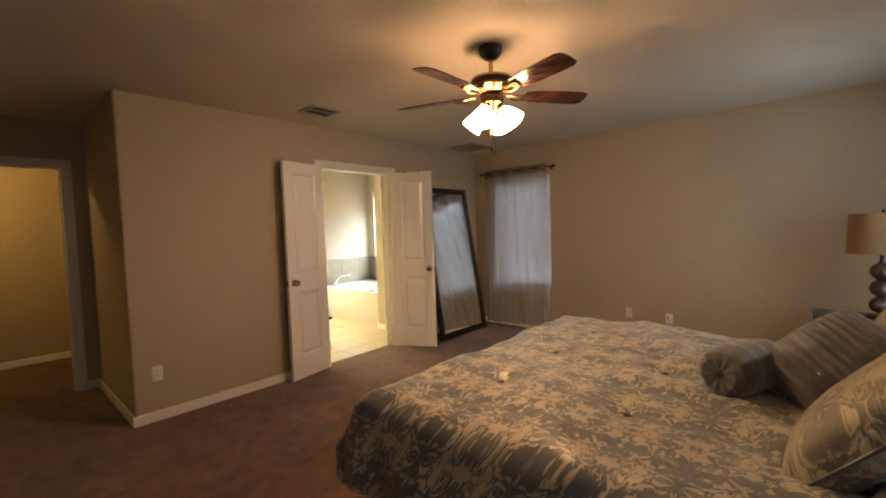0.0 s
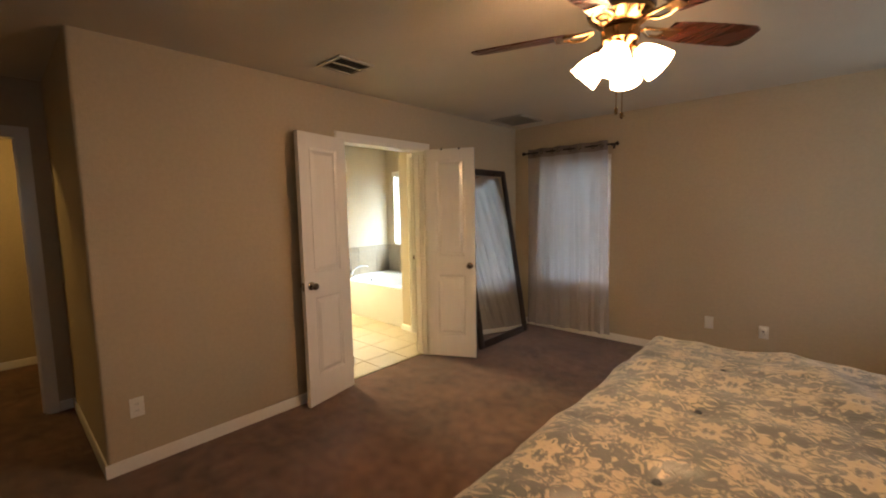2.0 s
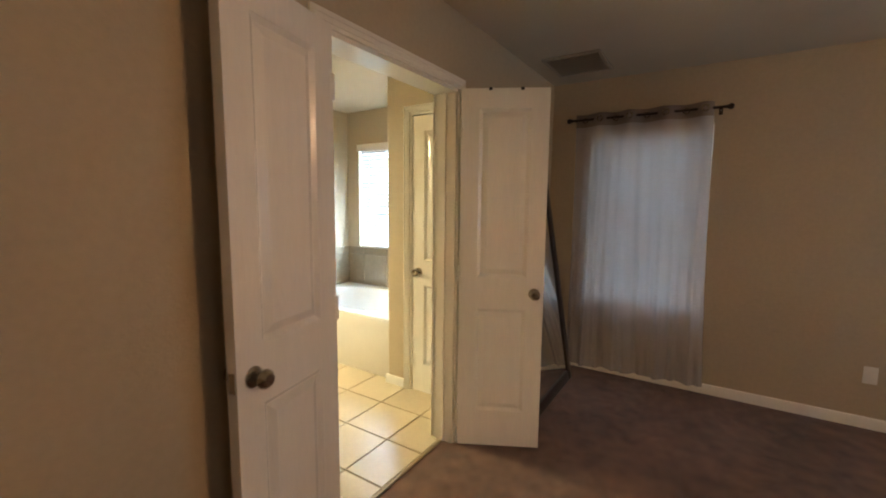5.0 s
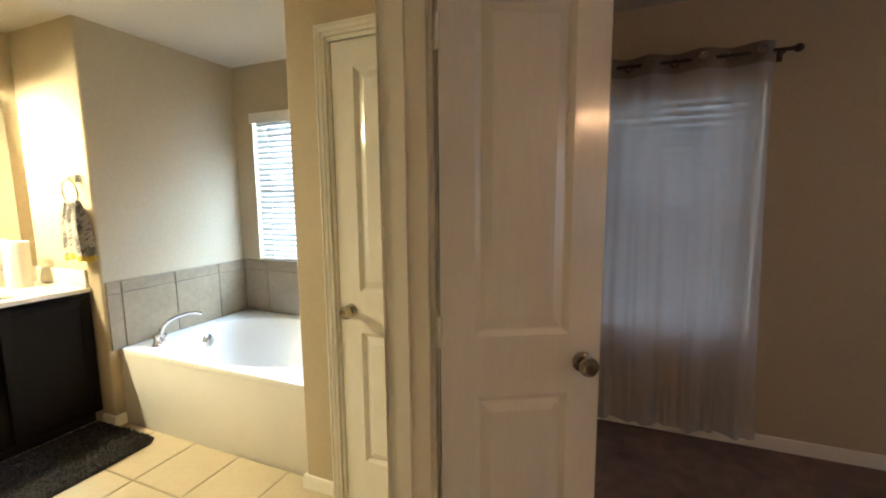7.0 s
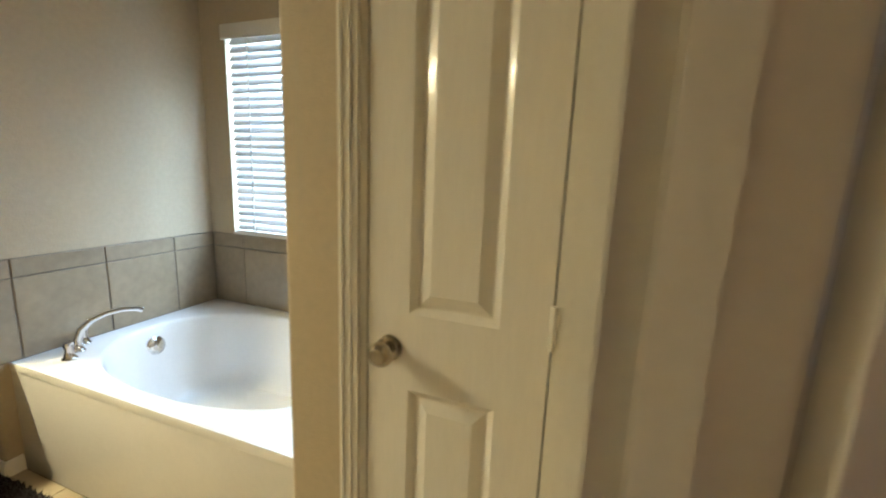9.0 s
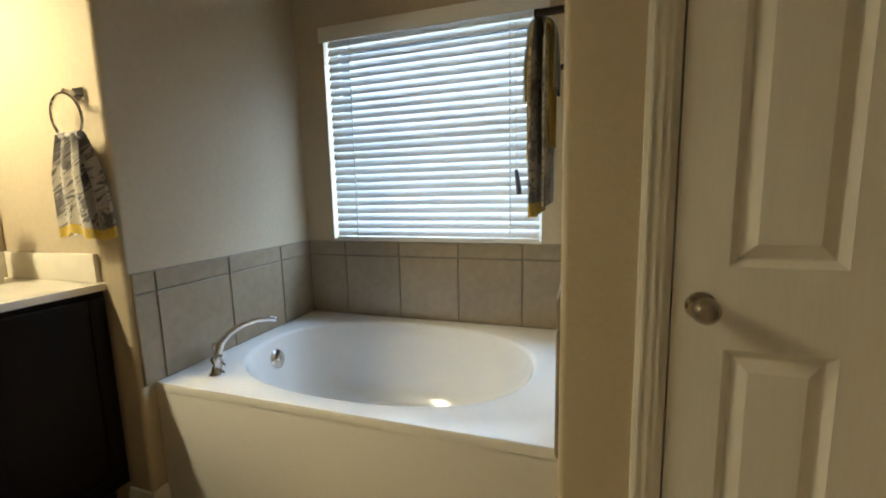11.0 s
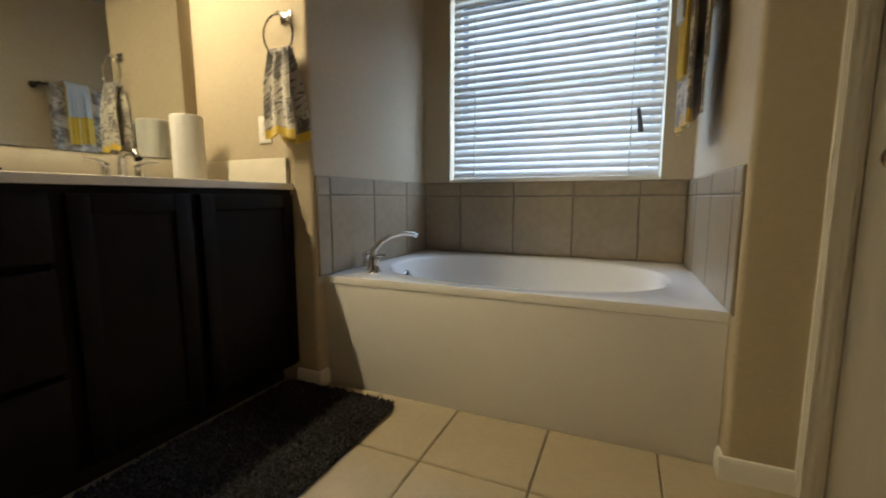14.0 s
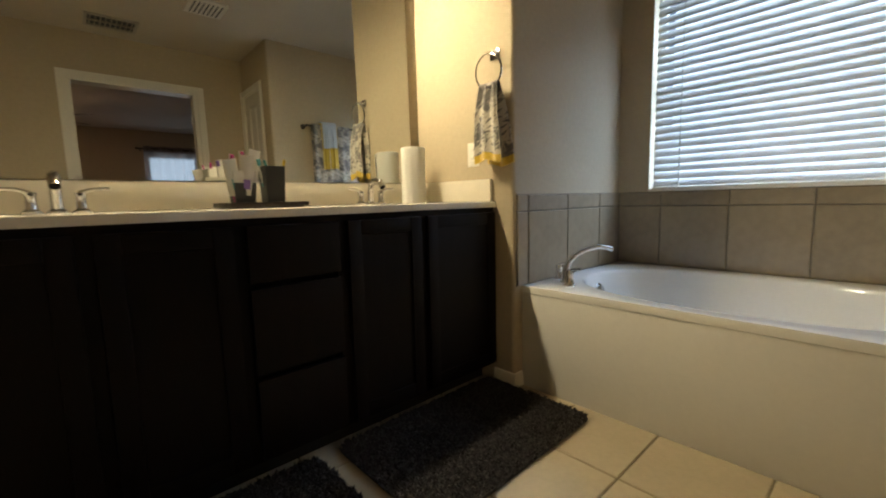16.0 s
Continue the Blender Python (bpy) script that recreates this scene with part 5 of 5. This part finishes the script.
def toothbrush(x, y, z, lean, color, h=0.175):
    t = empty("toothbrush", "white toothbrush with coloured grip", "toothbrush", pose(x, y, z, *lean), group="toothbrushes")
    part("handle", tube([(0, 0, 0), (0, 0.002, 0.05), (0, 0, 0.11), (0, 0, h)], [0.006, 0.0065, 0.004, 0.0035], 8), WPLAST, t)
    part("grip", tube([(0, 0.0022, 0.03), (0, 0.001, 0.075)], 0.0068, 8), color, t)
    part("bristles", box(0.003, 0.013, -0.005, 0.005, h - 0.026, h - 0.002), color, t, bevel=0.001)


tray_set()
BX, BY, BZ = -6.50, 2.84, CT + 0.02
toothpaste(BX - 0.012, BY + 0.022, BZ, (-8, 6, 20), PURPLE, WPLAST, 0.195)
toothpaste(BX + 0.014, BY + 0.006, BZ, (-3, 10, -10), PURPLE, PURPLE, 0.17)
toothpaste(BX + 0.012, BY - 0.022, BZ, (10, 5, 10), TEAL, PINK, 0.155)
toothpaste(BX - 0.016, BY - 0.012, BZ, (2, -7, 80), PURPLE, TEAL, 0.15)
toothbrush(BX - 0.015, BY - 0.018, BZ, (12, 4, 40), PINK)
toothbrush(BX - 0.005, BY - 0.004, BZ, (9, -3, 100), PINK, 0.185)
toothbrush(BX + 0.0, BY + 0.03, BZ, (-6, 3, 160), PURPLE, 0.19)
TX, TY = -6.50, 2.95
toothbrush(TX - 0.012, TY - 0.016, BZ, (14, 0, 20), TEAL, 0.165)
toothbrush(TX + 0.006, TY + 0.012, BZ, (-12, 6, -20), YELLOW, 0.165)
toothbrush(TX + 0.0, TY - 0.004, BZ, (6, -10, 70), TEAL, 0.16)


def bath_rug(y0, y1):
    x0, x1 = -6.20, -5.655
    r = empty("bath_rug", "charcoal shaggy rug on the tiles before the vanity", "rug", group="rugs before the vanity", m=pose((x0 + x1) / 2, (y0 + y1) / 2, 0.008))
    w, d, rad = (x1 - x0) / 2, (y1 - y0) / 2, 0.05
    out = []
    for cx, cy, a in ((w - rad, d - rad, 0), (-w + rad, d - rad, 90), (-w + rad, -d + rad, 180), (w - rad, -d + rad, 270)):
        out += round_corner(cx, cy, rad, a, a + 90, 6)
    part("backing", prism(out, 0, 0.012), RUG, r)
    # tufts of pile
    rng = random.Random(4)
    bm = bmesh.new()
    for i in range(14000):
        x, y = rng.uniform(-w - 0.004, w + 0.004), rng.uniform(-d - 0.004, d + 0.004)
        if abs(x) > w - rad and abs(y) > d - rad and math.hypot(abs(x) - w + rad, abs(y) - d + rad) > rad + 0.004:
            continue
        a, h, b = rng.uniform(0, 6.28), rng.uniform(0.008, 0.015), rng.uniform(0.004, 0.007)
        tx, ty = x + rng.uniform(-0.013, 0.013), y + rng.uniform(-0.013, 0.013)
        p = [bm.verts.new((x + b * math.cos(a + k * 2.094), y + b * math.sin(a + k * 2.094), 0.010)) for k in range(3)]
        q = bm.verts.new((tx, ty, 0.010 + h))
        for k in range(3):
            bm.faces.new((p[k], p[(k + 1) % 3], q))
    tagged(part("shag", bm, RUG, r, "shaggy charcoal pile", smooth=False), kind="stuff")


bath_rug(3.0, 3.835)
bath_rug(2.05, 2.92)

# ================================================================ tiles, piece by piece
def tile_mesh(w, d, t, name, bevel=0.003):
    bm = bmesh.new()
    a = [bm.verts.new((sx * w / 2, sy * d / 2, 0)) for sx, sy in ((-1, -1), (1, -1), (1, 1), (-1, 1))]
    b = [bm.verts.new((v.co.x, v.co.y, t - bevel)) for v in a]
    c = [bm.verts.new((v.co.x - math.copysign(bevel, v.co.x), v.co.y - math.copysign(bevel, v.co.y), t)) for v in a]
    bm.faces.new(c)
    for p, q in ((a, b), (b, c)):
        for k in range(4):
            bm.faces.new((p[k], p[(k + 1) % 4], q[(k + 1) % 4], q[k]))
    me = bpy.data.meshes.new(name)
    bm.to_mesh(me)
    bm.free()
    return me


TILE_CACHE = {}


def tile(w, d, t, material, parent, m):
    key = (round(w, 3), round(d, 3), t, material.name)
    if key not in TILE_CACHE:
        TILE_CACHE[key] = tile_mesh(w, d, t, "tile")
        TILE_CACHE[key].materials.append(material)
    ob = new("tile", TILE_CACHE[key])
    ob.parent = parent
    ob.matrix_world = m
    return ob


P = 0.344
gx = [-5.421 + P * k for k in range(-5, 6)]
gy = [3.563 + 0.342 * k for k in range(-8, 2)]
gx = [MW - 0.05] + [x for x in gx if MW + 0.02 < x < -3.79] + [-3.785]
gy = [RET + T] + [y for y in gy if RET + T + 0.02 < y < 3.89] + [3.908]
for xa, xb in zip(gx, gx[1:]):
    for ya, yb in zip(gy, gy[1:]):
        w, d = xb - xa - 0.006, yb - ya - 0.006
        if w < 0.02 or d < 0.02:
            continue
        tile(w, d, 0.005, TILE_F, bath_floor, pose((xa + xb) / 2, (ya + yb) / 2, 0.003, random.uniform(-0.05, 0.05), random.uniform(-0.05, 0.05)))

# tub surround: one row of full tiles and a narrow cap row
ZR = (RIM + 0.001, 0.838, 0.918)


def surround(name, label, cuts, place, bed):
    s = structure(name, bed, GROUT_W, label, "tile surround")
    for a, b in zip(cuts, cuts[1:]):
        for z0, z1 in zip(ZR, ZR[1:]):
            tile(b - a - 0.005, z1 - z0 - 0.005, 0.0055, TILE_W, s, place((a + b) / 2, (z0 + z1) / 2))


TT = 0.004
surround("trim_tile_back", "grey-beige ceramic tiles behind the tub", [TL + 0.012, -5.798, -5.464, -5.130, -4.796, TR - 0.012],
         lambda a, z: pose(a, BWIN - TT, z, 90), box(TL + 0.004, TR - 0.004, BWIN - TT, BWIN, RIM, 0.9185))
surround("trim_tile_left", "grey-beige ceramic tiles on the faucet side", [3.866, 3.951, 4.297, 4.643, BWIN - 0.003],
         lambda a, z: pose(TL + TT, a, z, 90, 0, 90), box(TL, TL + TT, 3.8685, BWIN, RIM, 0.9185))
surround("trim_tile_right", "grey-beige ceramic tiles under the towel bar", [3.866, 3.951, 4.297, 4.643, BWIN - 0.003],
         lambda a, z: pose(TR - TT, a, z, 90, 0, -90), box(TR - TT, TR, 3.8685, BWIN, RIM, 0.9185))
